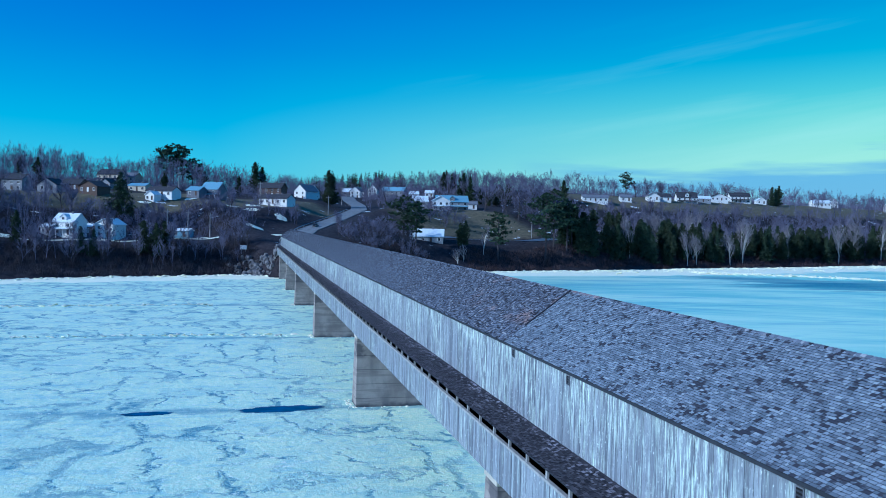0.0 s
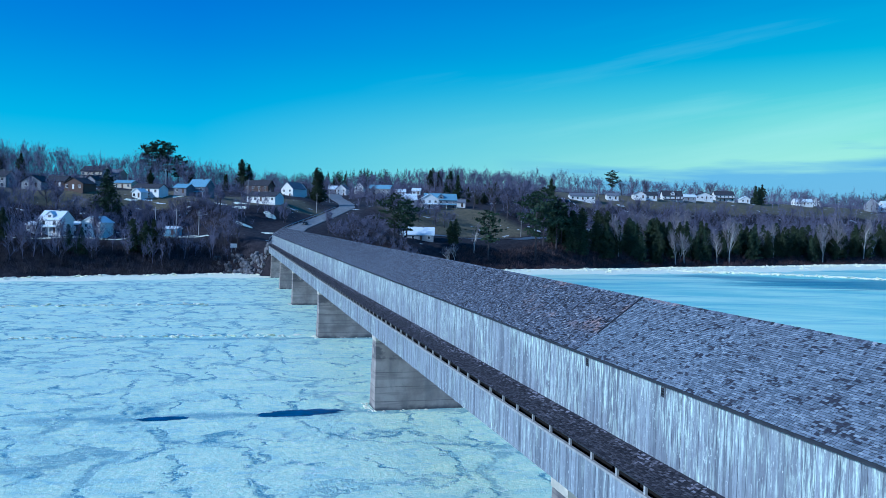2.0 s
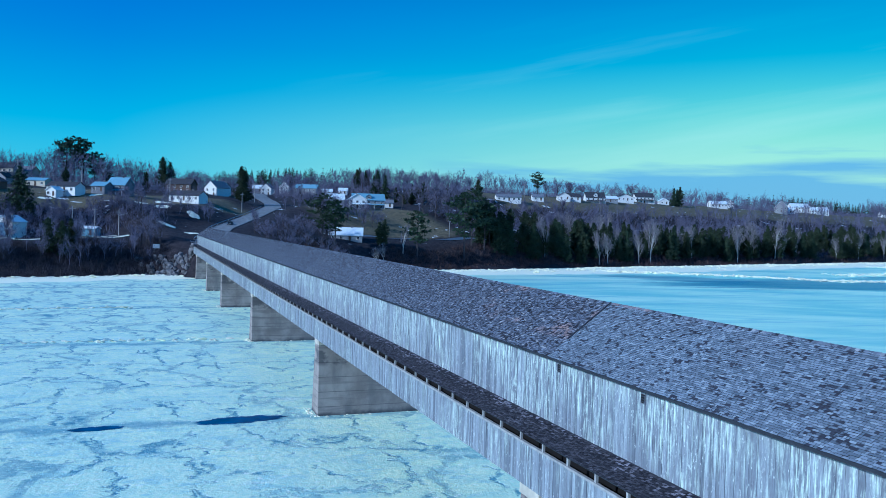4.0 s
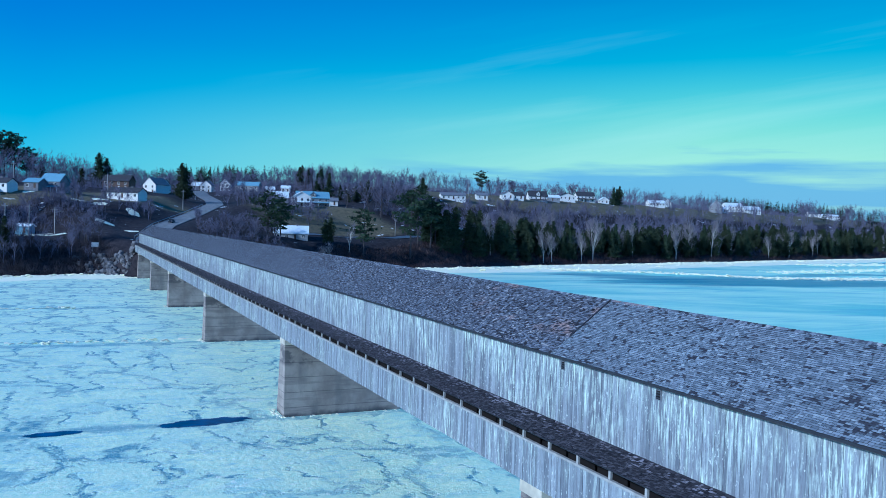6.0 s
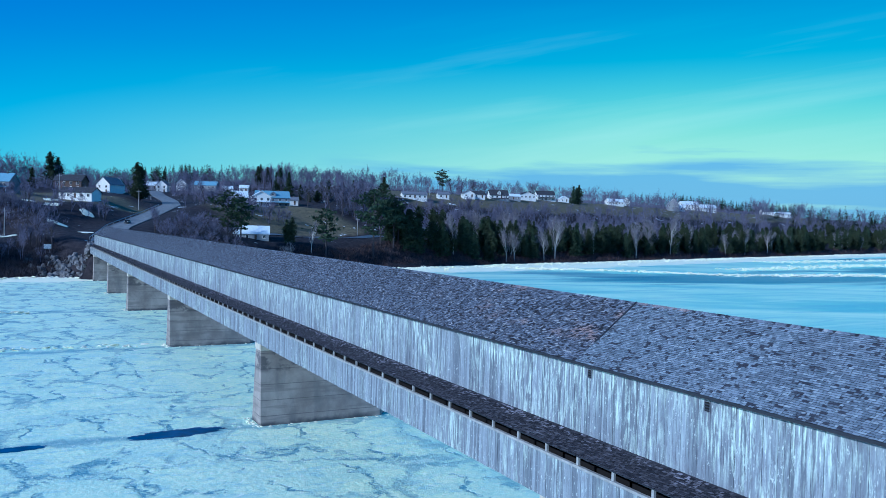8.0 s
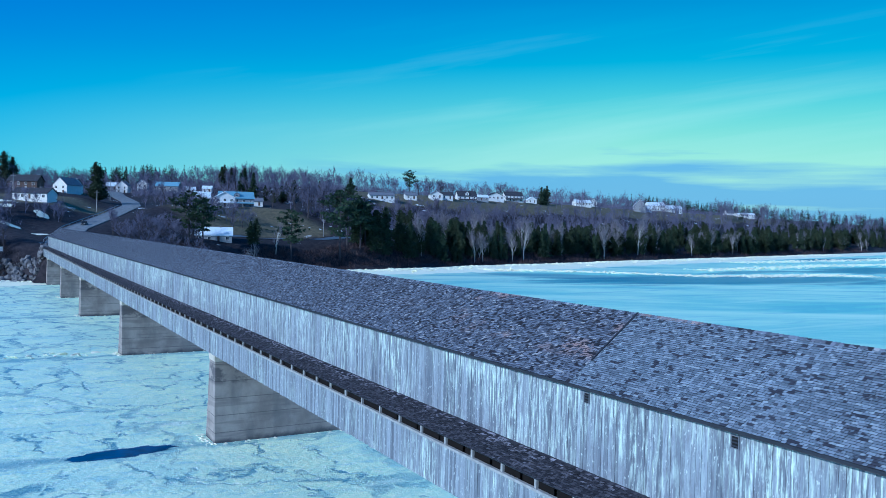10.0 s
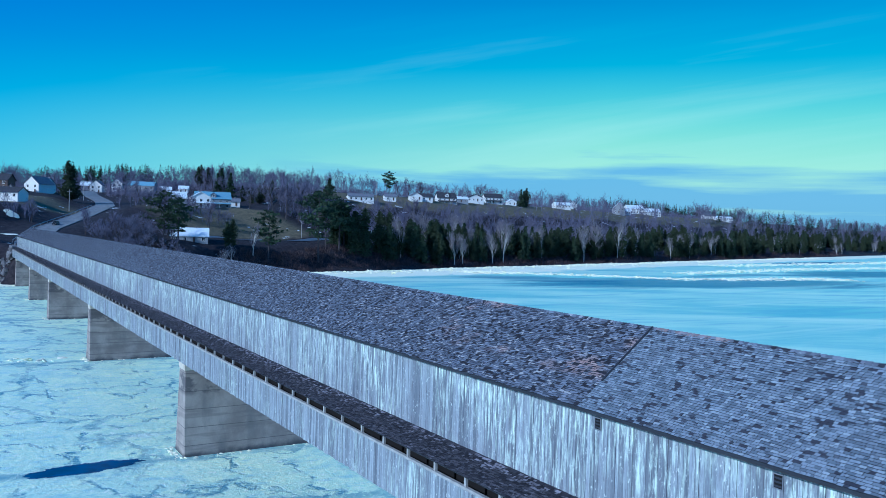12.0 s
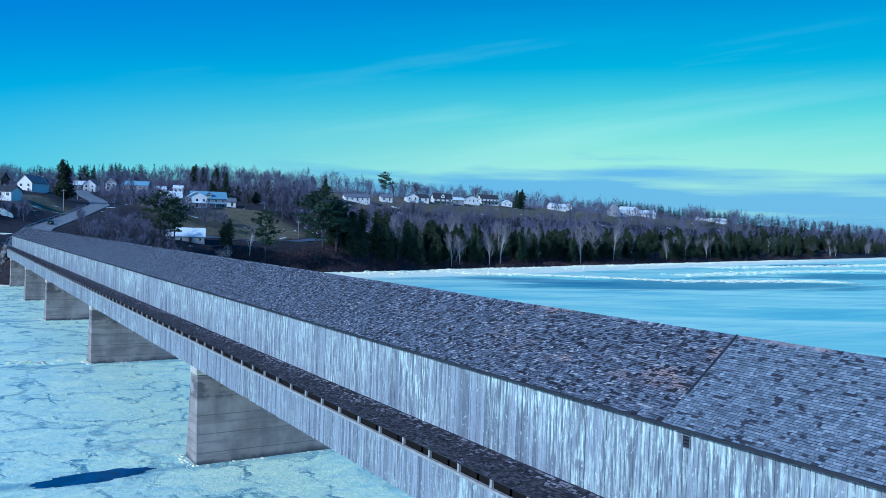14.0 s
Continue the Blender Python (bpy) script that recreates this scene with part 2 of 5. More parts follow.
def ice_mat(name):
    """River ice: frozen-in snow with meandering cracks beside the bridge, smooth wet ice and open water farther over."""
    k = Mat(name, 0.55)
    wc = k.world_co()
    x, y, z = k.axis(wc)
    back = k.math("ADD", k.math("MULTIPLY", k.math("SUBTRACT", x, 15.0), -0.330), k.math("MULTIPLY", k.math("SUBTRACT", y, 318.0), 0.944))
    along = k.math("ADD", k.math("MULTIPLY", k.math("SUBTRACT", x, 15.0), 0.944), k.math("MULTIPLY", k.math("SUBTRACT", y, 318.0), 0.330))
    crumb = k.noise(2.4, 5, 0.65, wc)
    floe = k.cells(0.42, k.mapped((1, 1, 1), co=wc), out="Color")
    snow = k.mix(k.step(crumb, 0.30, 0.66), (0.65, 0.86, 0.63), (0.90, 0.99, 0.71))
    snow = k.mix(k.math("MULTIPLY", k.axis(floe)[0], 0.40), snow, (0.48, 0.72, 0.66))
    blotch = k.noise(0.045, 5, 0.6, wc)
    brash = k.noise(0.55, 8, 0.72, k.mapped((0.7, 1.3, 1), (0, 0, 0.35), wc))
    snow = k.mix(k.math("MULTIPLY", k.step(brash, 0.50, 0.66), 0.52), snow, (0.30, 0.58, 0.64))
    snow = k.mix(k.math("MULTIPLY", k.step(blotch, 0.48, 0.70), 0.30), snow, (0.38, 0.66, 0.68))
    # cracks with ragged, half refrozen edges, most of them running down the river
    w1, w2 = k.noise(0.11, 6, 0.66, wc), k.noise(0.10, 6, 0.66, k.mapped((1, 1, 1), (0, 0, 1.3), wc))
    wv = k.vec(k.math("MULTIPLY_ADD", w1, 13.0, x), k.math("MULTIPLY_ADD", w2, 20.0, y), 0.0)
    e1 = k.cells(0.135, k.mapped((1.35, 0.50, 1), (0, 0, 0.30), wv), "DISTANCE_TO_EDGE")
    e2 = k.cells(0.040, k.mapped((1, 1.9, 1), (0, 0, 0.12), wv), "DISTANCE_TO_EDGE")
    broken = k.noise(0.16, 5, 0.68, wc)
    fringe = k.math("MULTIPLY", k.noise(0.9, 7, 0.75, wc), 0.13)
    crack = k.math("MULTIPLY", k.step(k.math("ADD", fringe, e1), 0.150, 0.070), k.step(broken, 0.45, 0.56))
    crack2 = k.math("MULTIPLY", k.step(k.math("MULTIPLY_ADD", fringe, 0.5, e2), 0.078, 0.040), k.step(broken, 0.62, 0.46))
    crack = k.math("MULTIPLY", k.math("MAXIMUM", crack, k.math("MULTIPLY", crack2, 0.7)), k.step(brash, 0.72, 0.44))
    # refrozen leads that cross the river from pier to pier
    lane_y = k.math("ADD", k.math("MULTIPLY_ADD", x, 0.02, y), k.math("MULTIPLY", k.math("SUBTRACT", w1, 0.5), 9.0))
    lead_f = k.math("ABSOLUTE", k.math("SUBTRACT", k.math("FRACT", k.math("MULTIPLY_ADD", lane_y, 1 / 56.0, -2.16)), 0.5))
    old_lead = k.math("MULTIPLY", k.step(k.math("MULTIPLY_ADD", fringe, 0.30, lead_f), 0.056, 0.020), k.step(k.noise(0.05, 4, 0.6, k.mapped((0.5, 1, 1), co=wc)), 0.36, 0.52))
    crack = k.math("MAXIMUM", crack, k.math("MULTIPLY", old_lead, 0.7))
    snow = k.mix(k.math("MULTIPLY", crack, 0.86), snow, (0.05, 0.235, 0.36))
    drift = k.step(k.noise(0.3, 5, 0.7, k.mapped((0.25, 1, 1), (0, 0, 0.1), wc)), 0.60, 0.72)
    snow = k.mix(k.math("MULTIPLY", drift, 0.6), snow, (0.84, 0.92, 0.80))
    specks = k.step(k.noise(1.3, 4, 0.65, wc), 0.60, 0.68)
    snow = k.mix(k.math("MULTIPLY", specks, 0.75), snow, (0.93, 0.98, 0.84))
    # smooth wet ice on the other side of the bridge
    lane = k.vec(k.math("MULTIPLY", x, 0.007), k.math("MULTIPLY_ADD", x, 0.012, k.math("MULTIPLY", y, 0.030)), 0.0)
    bands = k.noise(1.0, 6, 0.62, lane, 1.6)
    glaze = k.mix(k.step(bands, 0.36, 0.64), (0.33, 0.68, 0.62), (0.72, 0.95, 0.74))
    wisps = k.noise(1.0, 6, 0.66, k.mapped((0.009, 0.055, 1), (0, 0, -0.20), wc), 1.2)
    glaze = k.mix(k.math("MULTIPLY", k.step(wisps, 0.50, 0.66), 0.55), glaze, (0.80, 0.96, 0.78))
    glaze = k.mix(k.math("MULTIPLY", k.step(wisps, 0.46, 0.36), 0.45), glaze, (0.14, 0.45, 0.56))

    def pool(cx, cy, lx, ly, turn):
        """Water with soft, wandering edges; 1 in its middle."""
        dx, dy = k.math("SUBTRACT", x, cx), k.math("SUBTRACT", y, cy)
        ca, sa = math.cos(turn), math.sin(turn)
        a = k.math("DIVIDE", k.math("ADD", k.math("MULTIPLY", dx, ca), k.math("MULTIPLY", dy, sa)), lx)
        b = k.math("DIVIDE", k.math("SUBTRACT", k.math("MULTIPLY", dy, ca), k.math("MULTIPLY", dx, sa)), ly)
        d = k.math("ADD", k.math("ADD", k.math("MULTIPLY", a, a), k.math("MULTIPLY", b, b)), k.math("MULTIPLY", k.math("SUBTRACT", wisps, 0.5), 3.2))
        return k.step(d, 1.25, 0.35)

    for row in POOLS:
        glaze = k.mix(k.math("MULTIPLY", pool(*row[:5]), row[5]), glaze, (0.022, 0.13, 0.26))
    far_side = k.step(k.math("MULTIPLY_ADD", blotch, 20.0, k.math("MULTIPLY_ADD", y, -0.12, x)), 20.0, 44.0)
    c = k.mix(far_side, snow, glaze)
    shore = k.step(k.math("MULTIPLY_ADD", k.noise(0.06, 5, 0.65, wc), 26.0, k.math("MULTIPLY_ADD", k.step(along, 20.0, 200.0), 24.0, back)), -8.0, -4.0)
    c = k.mix(shore, c, (0.97, 0.97, 0.74))
    k.bump(k.math("ADD", k.math("MULTIPLY", crumb, k.math("SUBTRACT", 1.0, k.math("MULTIPLY", far_side, 0.9))), k.math("MULTIPLY", crack, -0.6)), 0.7, 0.14)
    rough = k.math("MULTIPLY_ADD", far_side, -0.28, 0.62)
    return k.done(c, k.math("MULTIPLY_ADD", shore, 0.3, rough, clamp=True))


def ground_mat(name):
    """Winter hillside: dead grass, leaf litter, thin rests of snow."""
    k = Mat(name, 0.95)
    wc = k.world_co()
    x, y, z = k.axis(wc)
    a, b = k.noise(0.06, 5, 0.6, wc), k.noise(0.5, 5, 0.65, wc)
    back = k.math("ADD", k.math("MULTIPLY", k.math("SUBTRACT", x, 15.0), -0.330), k.math("MULTIPLY", k.math("SUBTRACT", y, 318.0), 0.944))
    along = k.math("ADD", k.math("MULTIPLY", k.math("SUBTRACT", x, 15.0), 0.944), k.math("MULTIPLY", k.math("SUBTRACT", y, 318.0), 0.330))
    back = k.math("MULTIPLY_ADD", a, 16.0, k.math("SUBTRACT", back, 8.0))

    def field(u0, u1, s0, s1):
        f = k.math("MULTIPLY", k.step(along, u0 - 8, u0 + 8), k.step(along, u1 + 8, u1 - 8))
        return k.math("MULTIPLY", f, k.math("MULTIPLY", k.step(back, s0 - 3, s0 + 3), k.step(back, s1 + 3, s1 - 3)))

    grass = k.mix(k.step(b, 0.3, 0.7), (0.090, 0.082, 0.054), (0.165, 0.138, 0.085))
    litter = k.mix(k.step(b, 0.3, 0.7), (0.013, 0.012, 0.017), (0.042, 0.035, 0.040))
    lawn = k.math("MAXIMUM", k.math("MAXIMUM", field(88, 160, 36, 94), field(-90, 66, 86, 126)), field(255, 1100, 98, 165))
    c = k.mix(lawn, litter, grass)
    snow = k.math("MULTIPLY", k.step(k.noise(0.09, 6, 0.7, k.mapped((1, 1.6, 1), (0, 0, 0.5), wc)), 0.63, 0.655), k.step(z, 11.0, 13.0))
    c = k.mix(snow, c, (0.78, 0.81, 0.82))
    k.bump(b, 0.8, 0.3)
    return k.done(c)


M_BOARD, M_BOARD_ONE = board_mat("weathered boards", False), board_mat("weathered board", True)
M_SH_OLD, M_SH_NEW = shingle_mat("old shingles", False, True), shingle_mat("grey shingles", False, False)
M_SH_ONE = shingle_mat("grey shingle", True, False)
M_SH_WALK = walk_shingle_mat("dark walkway shingles")
M_CONC = concrete_mat("pier concrete")
M_CAP = plain("pale concrete", (0.62, 0.57, 0.48), 0.85, 0.15, 0.9)
M_ICE = ice_mat("river ice")
M_GROUND = ground_mat("winter hillside")
M_SNOW = plain("old snow", (0.94, 0.93, 0.74), 0.7, 0.06, 0.8)
# Colour for the painted shadow lines at the shingle butts.
M_BUTT_SHADE = plain("shingle ends with painted shade", (0.022, 0.022, 0.030), 0.9)
M_TAR = plain("dark tarred trim", (0.035, 0.038, 0.05), 0.6)
M_BEAM = plain("old timber", (0.40, 0.39, 0.38), 0.85, 0.15, 3)
# Near-black timber: the shade behind boards and inside the walkway is in the colour.
M_INSIDE_SHADE = plain("timber with shade painted in", (0.012, 0.011, 0.012), 0.9)
M_WATER = plain("open water", (0.014, 0.085, 0.22), 0.35, 0.3, 0.6)
M_ROAD = plain("salted asphalt", (0.24, 0.25, 0.26), 0.9, 0.18, 0.6)
M_ROADB = plain("wet asphalt", (0.10, 0.13, 0.17), 0.5, 0.1, 0.6)
M_ROCK = plain("bank rock", (0.21, 0.205, 0.215), 0.9, 0.3, 0.7)
M_BARK = plain("dark bark", (0.075, 0.066, 0.072), 0.9, 0.2, 2)
M_TWIG = plain("bare twigs", (0.205, 0.195, 0.275), 0.9, 0.2, 0.4)
M_BIRCH = plain("birch bark", (0.52, 0.50, 0.47), 0.8, 0.15, 2)
M_BIRCHTWIG = plain("pale twigs", (0.30, 0.275, 0.30), 0.9, 0.2, 0.6)
M_BRUSH = plain("red-brown brush", (0.125, 0.082, 0.08), 0.9, 0.25, 0.3)
M_BRUSHD = plain("dark brush", (0.085, 0.07, 0.078), 0.9, 0.25, 0.3)
M_GLASS = plain("dark window glass", (0.02, 0.028, 0.04), 0.12, 0.1)
M_WHITE = plain("white siding", (0.78, 0.78, 0.75), 0.7, 0.05)
M_CREAM = plain("cream siding", (0.62, 0.55, 0.42), 0.7, 0.05)
M_BROWN = plain("brown siding", (0.11, 0.075, 0.06), 0.7, 0.1)
M_GREY = plain("grey siding", (0.30, 0.31, 0.33), 0.7, 0.08)
M_ROOFD = plain("dark roof shingles", (0.06, 0.06, 0.07), 0.85, 0.2)
M_ROOFB = plain("blue metal roof", (0.20, 0.36, 0.46), 0.45, 0.08)
M_ROOFG = plain("grey roof shingles", (0.19, 0.20, 0.23), 0.8, 0.15)
M_ROOFS = plain("snowy roof", (0.70, 0.76, 0.80), 0.6, 0.06)
M_RED = plain("red paint", (0.28, 0.05, 0.045), 0.6)
M_STEEL = plain("galvanised steel", (0.40, 0.42, 0.44), 0.5)


def needles(name, a, b):
    k = Mat(name, 0.8)
    c = k.mix(k.isle(), a, b)
    c = k.mix(k.math("MULTIPLY", k.rnd(), 0.35), c, (0.055, 0.065, 0.03))
    return k.done(c)


M_PINE = needles("pine needles", (0.014, 0.032, 0.024), (0.062, 0.095, 0.05))
M_CEDAR = needles("cedar foliage", (0.012, 0.024, 0.018), (0.060, 0.080, 0.038))


# ---- mesh helpers ----
def part(name, bm, mat, parent=None, label="", smooth_faces=False):
    me = bpy.data.meshes.new(name)
    bm.to_mesh(me)
    bm.free()
    if smooth_faces:
        me.polygons.foreach_set("use_smooth", [True] * len(me.polygons))
    for m in (mat if isinstance(mat, (list, tuple)) else [mat]):
        me.materials.append(m)
    ob = new(name, me)
    ob.parent = parent
    return tagged(ob, label)


def raw(name, verts, faces, mat, parent=None, label=""):
    me = bpy.data.meshes.new(name)
    me.from_pydata([tuple(v) for v in verts], [], faces)
    me.materials.append(mat)
    me.update()
    ob = new(name, me)
    ob.parent = parent
    return tagged(ob, label)


def thing(name, label, category, group="", kind="", at=(0, 0, 0), rz=0):
    ob = new(name)
    ob.empty_display_size = 0.2
    ob.matrix_basis = pose(*at, 0, 0, rz)
    return tagged(ob, label, category, group, kind)


def box(bm, x0, x1, y0, y1, z0, z1, bevel=0.0):
    made = bmesh.ops.create_cube(bm, size=1.0, matrix=Matrix.LocRotScale(((x0 + x1) / 2, (y0 + y1) / 2, (z0 + z1) / 2), None, (x1 - x0, y1 - y0, z1 - z0)))
    if bevel:
        es = {e for v in made["verts"] for e in v.link_edges}
        bmesh.ops.bevel(bm, geom=list(es), offset=bevel, segments=1, affect="EDGES")
    return bm


def prism(bm, outline, y0, y1):
    """A solid whose outline in x and z runs from y0 to y1."""
    a = [bm.verts.new((x, y0, z)) for x, z in outline]
    b = [bm.verts.new((x, y1, z)) for x, z in outline]
    n = len(outline)
    bm.faces.new(a), bm.faces.new(b[::-1])
    for i in range(n):
        bm.faces.new((a[i], b[i], b[(i + 1) % n], a[(i + 1) % n]))
    bmesh.ops.recalc_face_normals(bm, faces=bm.faces)
    return bm


def rod(bm, a, b, r0, r1, sides=6):
    a, b = Vector(a), Vector(b)
    q = (b - a).to_track_quat("Z", "Y")
    m = Matrix.Translation((a + b) / 2) @ q.to_matrix().to_4x4()
    bmesh.ops.create_cone(bm, cap_ends=True, segments=sides, radius1=r0, radius2=r1, depth=(b - a).length, matrix=m)
    return bm


# ---- lie of the land ----
def lerp_table(v, table):
    """Piecewise-linear value of v in rows of (v, value)."""
    if v <= table[0][0]:
        return table[0][1]
    for (a, fa), (b, fb) in zip(table, table[1:]):
        if v <= b:
            return fa + (fb - fa) * (v - a) / (b - a)
    return table[-1][1]


def smooth(a, b, v):
    k = min(1.0, max(0.0, (v - a) / (b - a)))
    return k * k * (3 - 2 * k)


ICE_Z = 0.6
SHORE = (15.0, 318.0)
ALONG, BACK = (0.944, 0.330), (-0.330, 0.944)
STREET = [(15.2, 296.0, 10.2), (18.0, 335.0, 13.0), (27.0, 368.0, 17.6), (46.0, 415.0, 23.3), (62.0, 458.0, 28.6), (66.0, 490.0, 31.2), (67.0, 540.0, 35.5), (73.0, 600.0, 40.0)]


def to_us(x, y):
    dx, dy = x - SHORE[0], y - SHORE[1]
    return dx * ALONG[0] + dy * ALONG[1], dx * BACK[0] + dy * BACK[1]


def from_us(u, s):
    return SHORE[0] + u * ALONG[0] + s * BACK[0], SHORE[1] + u * ALONG[1] + s * BACK[1]


def street_near(x, y):
    """Distance from the street's middle line and the street's height there."""
    best = (1e9, 0.0)
    for (ax, ay, az), (bx, by, bz) in zip(STREET, STREET[1:]):
        ux, uy = bx - ax, by - ay
        k = min(1.0, max(0.0, ((x - ax) * ux + (y - ay) * uy) / (ux * ux + uy * uy)))
        d = math.hypot(x - ax - k * ux, y - ay - k * uy)
        if d < best[0]:
            best = (d, az + (bz - az) * k)
    return best


def ground_height(x, y):
    u, s = to_us(x, y)
    s0 = s + 13.0 * math.exp(-((u + 1) / 9.0) ** 2) + 2.0 * math.sin(u * 0.045) + 1.2 * math.sin(u * 0.13 + 1)
    left = lerp_table(s0, ((-30, -4), (-4, -0.9), (0, 0.1), (6, 3.2), (22, 10.6), (30, 12.0), (52, 12.8), (75, 21.0), (105, 30.5), (150, 36.0), (240, 42.0), (420, 46.0), (1500, 46)))
    mid = lerp_table(s0, ((-30, -4), (-4, -0.9), (0, 0.1), (5, 3.0), (16, 11.5), (24, 14.0), (34, 14.6), (75, 28.5), (95, 29.2), (160, 35.0), (260, 40.0), (420, 44.0), (1500, 45)))
    right = lerp_table(s0, ((-30, -4), (-4, -0.9), (0, 0.1), (5, 2.0), (14, 6.0), (40, 12.0), (70, 22.0), (110, 39.3), (140, 45.0), (260, 51.0), (420, 53.0), (1500, 58)))
    a, b = smooth(-30, 40, u), smooth(150, 260, u)
    h = (left * (1 - a) + mid * a) * (1 - b) + right * b
    if s0 > 4:
        h += smooth(4, 40, s0) * (0.9 * math.sin(x * 0.05 + 1.3) * math.sin(y * 0.043) + 0.35 * math.sin(x * 0.17 + y * 0.11))
    d, zs = street_near(x, y)
    reach = 7.0 + 19.0 * smooth(318.0, 370.0, y)
    if d < reach:
        k = (1 - smooth(4.6, reach, d)) * smooth(300.0, 310.0, y)
        h = h * (1 - k) + (zs - 0.25) * k
    return h

# ---- ground, river, street ----
def grid_sheet(name, us, ss, mat):
    verts = []
    for s in ss:
        for u in us:
            x, y = from_us(u, s)
            verts.append((x, y, ground_height(x, y)))
    n = len(us)
    faces = [(j * n + i, j * n + i + 1, (j + 1) * n + i + 1, (j + 1) * n + i) for j in range(len(ss) - 1) for i in range(n - 1)]
    ob = raw(name, verts, faces, mat)
    ob.data.polygons.foreach_set("use_smooth", [True] * len(faces))
    return ob


def spread(a, b, step, grow=1.0):
    out, v = [a], a
    while v < b:
        v += step
        step *= grow
        out.append(v)
    return out


US = [-v for v in spread(60, 2400, 8, 1.10)][::-1] + spread(-56, 420, 4.0) + spread(428, 4200, 10, 1.07)
SS = spread(-30, 130, 2.5) + spread(134, 4200, 7, 1.12)
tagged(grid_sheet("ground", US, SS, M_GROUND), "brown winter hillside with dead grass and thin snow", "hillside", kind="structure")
ICE = raw("water", [(-4200, -4200, ICE_Z), (4200, -4200, ICE_Z), (4200, 4200, ICE_Z), (-4200, 4200, ICE_Z)], [(0, 1, 2, 3)], M_ICE)
tagged(ICE, "frozen river with snowy ice, cracks and blue open leads", "frozen river", kind="structure")


def street_strip(name, width, lift, mat):
    pts = []
    for (ax, ay, az), (bx, by, bz) in zip(STREET, STREET[1:]):
        n = max(2, int(math.hypot(bx - ax, by - ay) / 3))
        pts += [(ax + (bx - ax) * i / n, ay + (by - ay) * i / n, az + (bz - az) * i / n) for i in range(n)]
    verts, faces = [], []
    for i, (x, y, z) in enumerate(pts):
        x1, y1, _ = pts[min(i + 4, len(pts) - 1)]
        x0, y0, _ = pts[max(i - 4, 0)]
        l = math.hypot(x1 - x0, y1 - y0) or 1
        nx, ny = -(y1 - y0) / l, (x1 - x0) / l
        for k in (-width / 2, width / 2):
            verts += [(x + nx * k, y + ny * k, z + lift), (x + nx * k, y + ny * k, z + lift - 0.5)]
        if i:
            a, b = 4 * (i - 1), 4 * i
            faces += [(a, a + 2, b + 2, b), (a + 1, a, b, b + 1), (a + 2, a + 3, b + 3, b + 2)]
    return tagged(raw(name, verts, faces, mat), "pale salted asphalt street climbing the hill", "road", kind="structure")


street_strip("road", 9.0, 0.05, M_ROAD)


def shelf_road(u0, u1, s_at, width, mat, label):
    """A narrow road along the bank, laid on the ground."""
    verts, faces = [], []
    for i, u in enumerate(np.arange(u0, u1, 4.0)):
        for k in (-0.5, 0.5):
            x, y = from_us(u, s_at + k * width + 1.5 * math.sin(u * 0.03))
            verts.append((x, y, ground_height(x, y) + 0.28))
        if i:
            faces.append((2 * i - 2, 2 * i - 1, 2 * i + 1, 2 * i))
    return tagged(raw("road", verts, faces, mat), label, "road", kind="structure")


shelf_road(-240, -8, 44, 3.4, M_SNOW, "snow-covered lane along the foot of the hill")
shelf_road(84, 190, 33, 5.0, M_ROADB, "wet blue-grey asphalt road along the bank")


def lead(cx, cy, lx, ly, turn, seed):
    """A lens of open water in the ice, with a ragged edge."""
    rng = random.Random(seed)
    n = 120
    ph = [rng.uniform(0, 6.28) for _ in range(4)]
    ring = []
    for i in range(n):
        a = 2 * math.pi * i / n
        k = 1 + sum(0.10 / (j + 1) * math.sin((2 + 5 * j) * a + ph[j]) for j in range(4)) + rng.uniform(-0.07, 0.07)
        px, py = lx * math.cos(a) * k, ly * math.sin(a) * k
        ring.append((cx + px * math.cos(turn) - py * math.sin(turn), cy + px * math.sin(turn) + py * math.cos(turn), ICE_Z + 0.02))
    ob = raw("water", ring, [tuple(range(n))], M_WATER)
    return tagged(ob, "dark open water in a crack of the ice", "open water", kind="structure")


lead(-10.8, 92.5, 2.4, 0.95, 0.0, 1)
lead(3.4, 92.9, 4.7, 1.45, 0.03, 2)


def ball():
    """Corners and triangles of a rough ball, as arrays."""
    bm = bmesh.new()
    bmesh.ops.create_icosphere(bm, subdivisions=1, radius=1)
    bm.verts.ensure_lookup_table()
    v = np.array([tuple(q.co) for q in bm.verts])
    f = np.array([[q.index for q in face.verts] for face in bm.faces])
    bm.free()
    return v, f


BALL_V, BALL_F = ball()


def lumps(name, rows, mat, parent=None, label="", rough=0.0, seed=0):
    """Many lumps (place, turn, scale) in one mesh."""
    r = np.random.RandomState(seed)
    vs, n = [], len(BALL_V)
    for at, turn, scale in rows:
        m = np.array(Euler(turn).to_matrix())
        v = BALL_V * np.array(scale) + (r.uniform(-1, 1, (n, 3)) * rough * scale[1] if rough else 0.0)
        vs.append(v @ m.T + np.array(at))
    fs = np.concatenate([BALL_F + i * n for i in range(len(vs))])
    return tagged(raw(name, np.concatenate(vs).tolist(), fs.tolist(), mat, parent, label), kind="stuff")


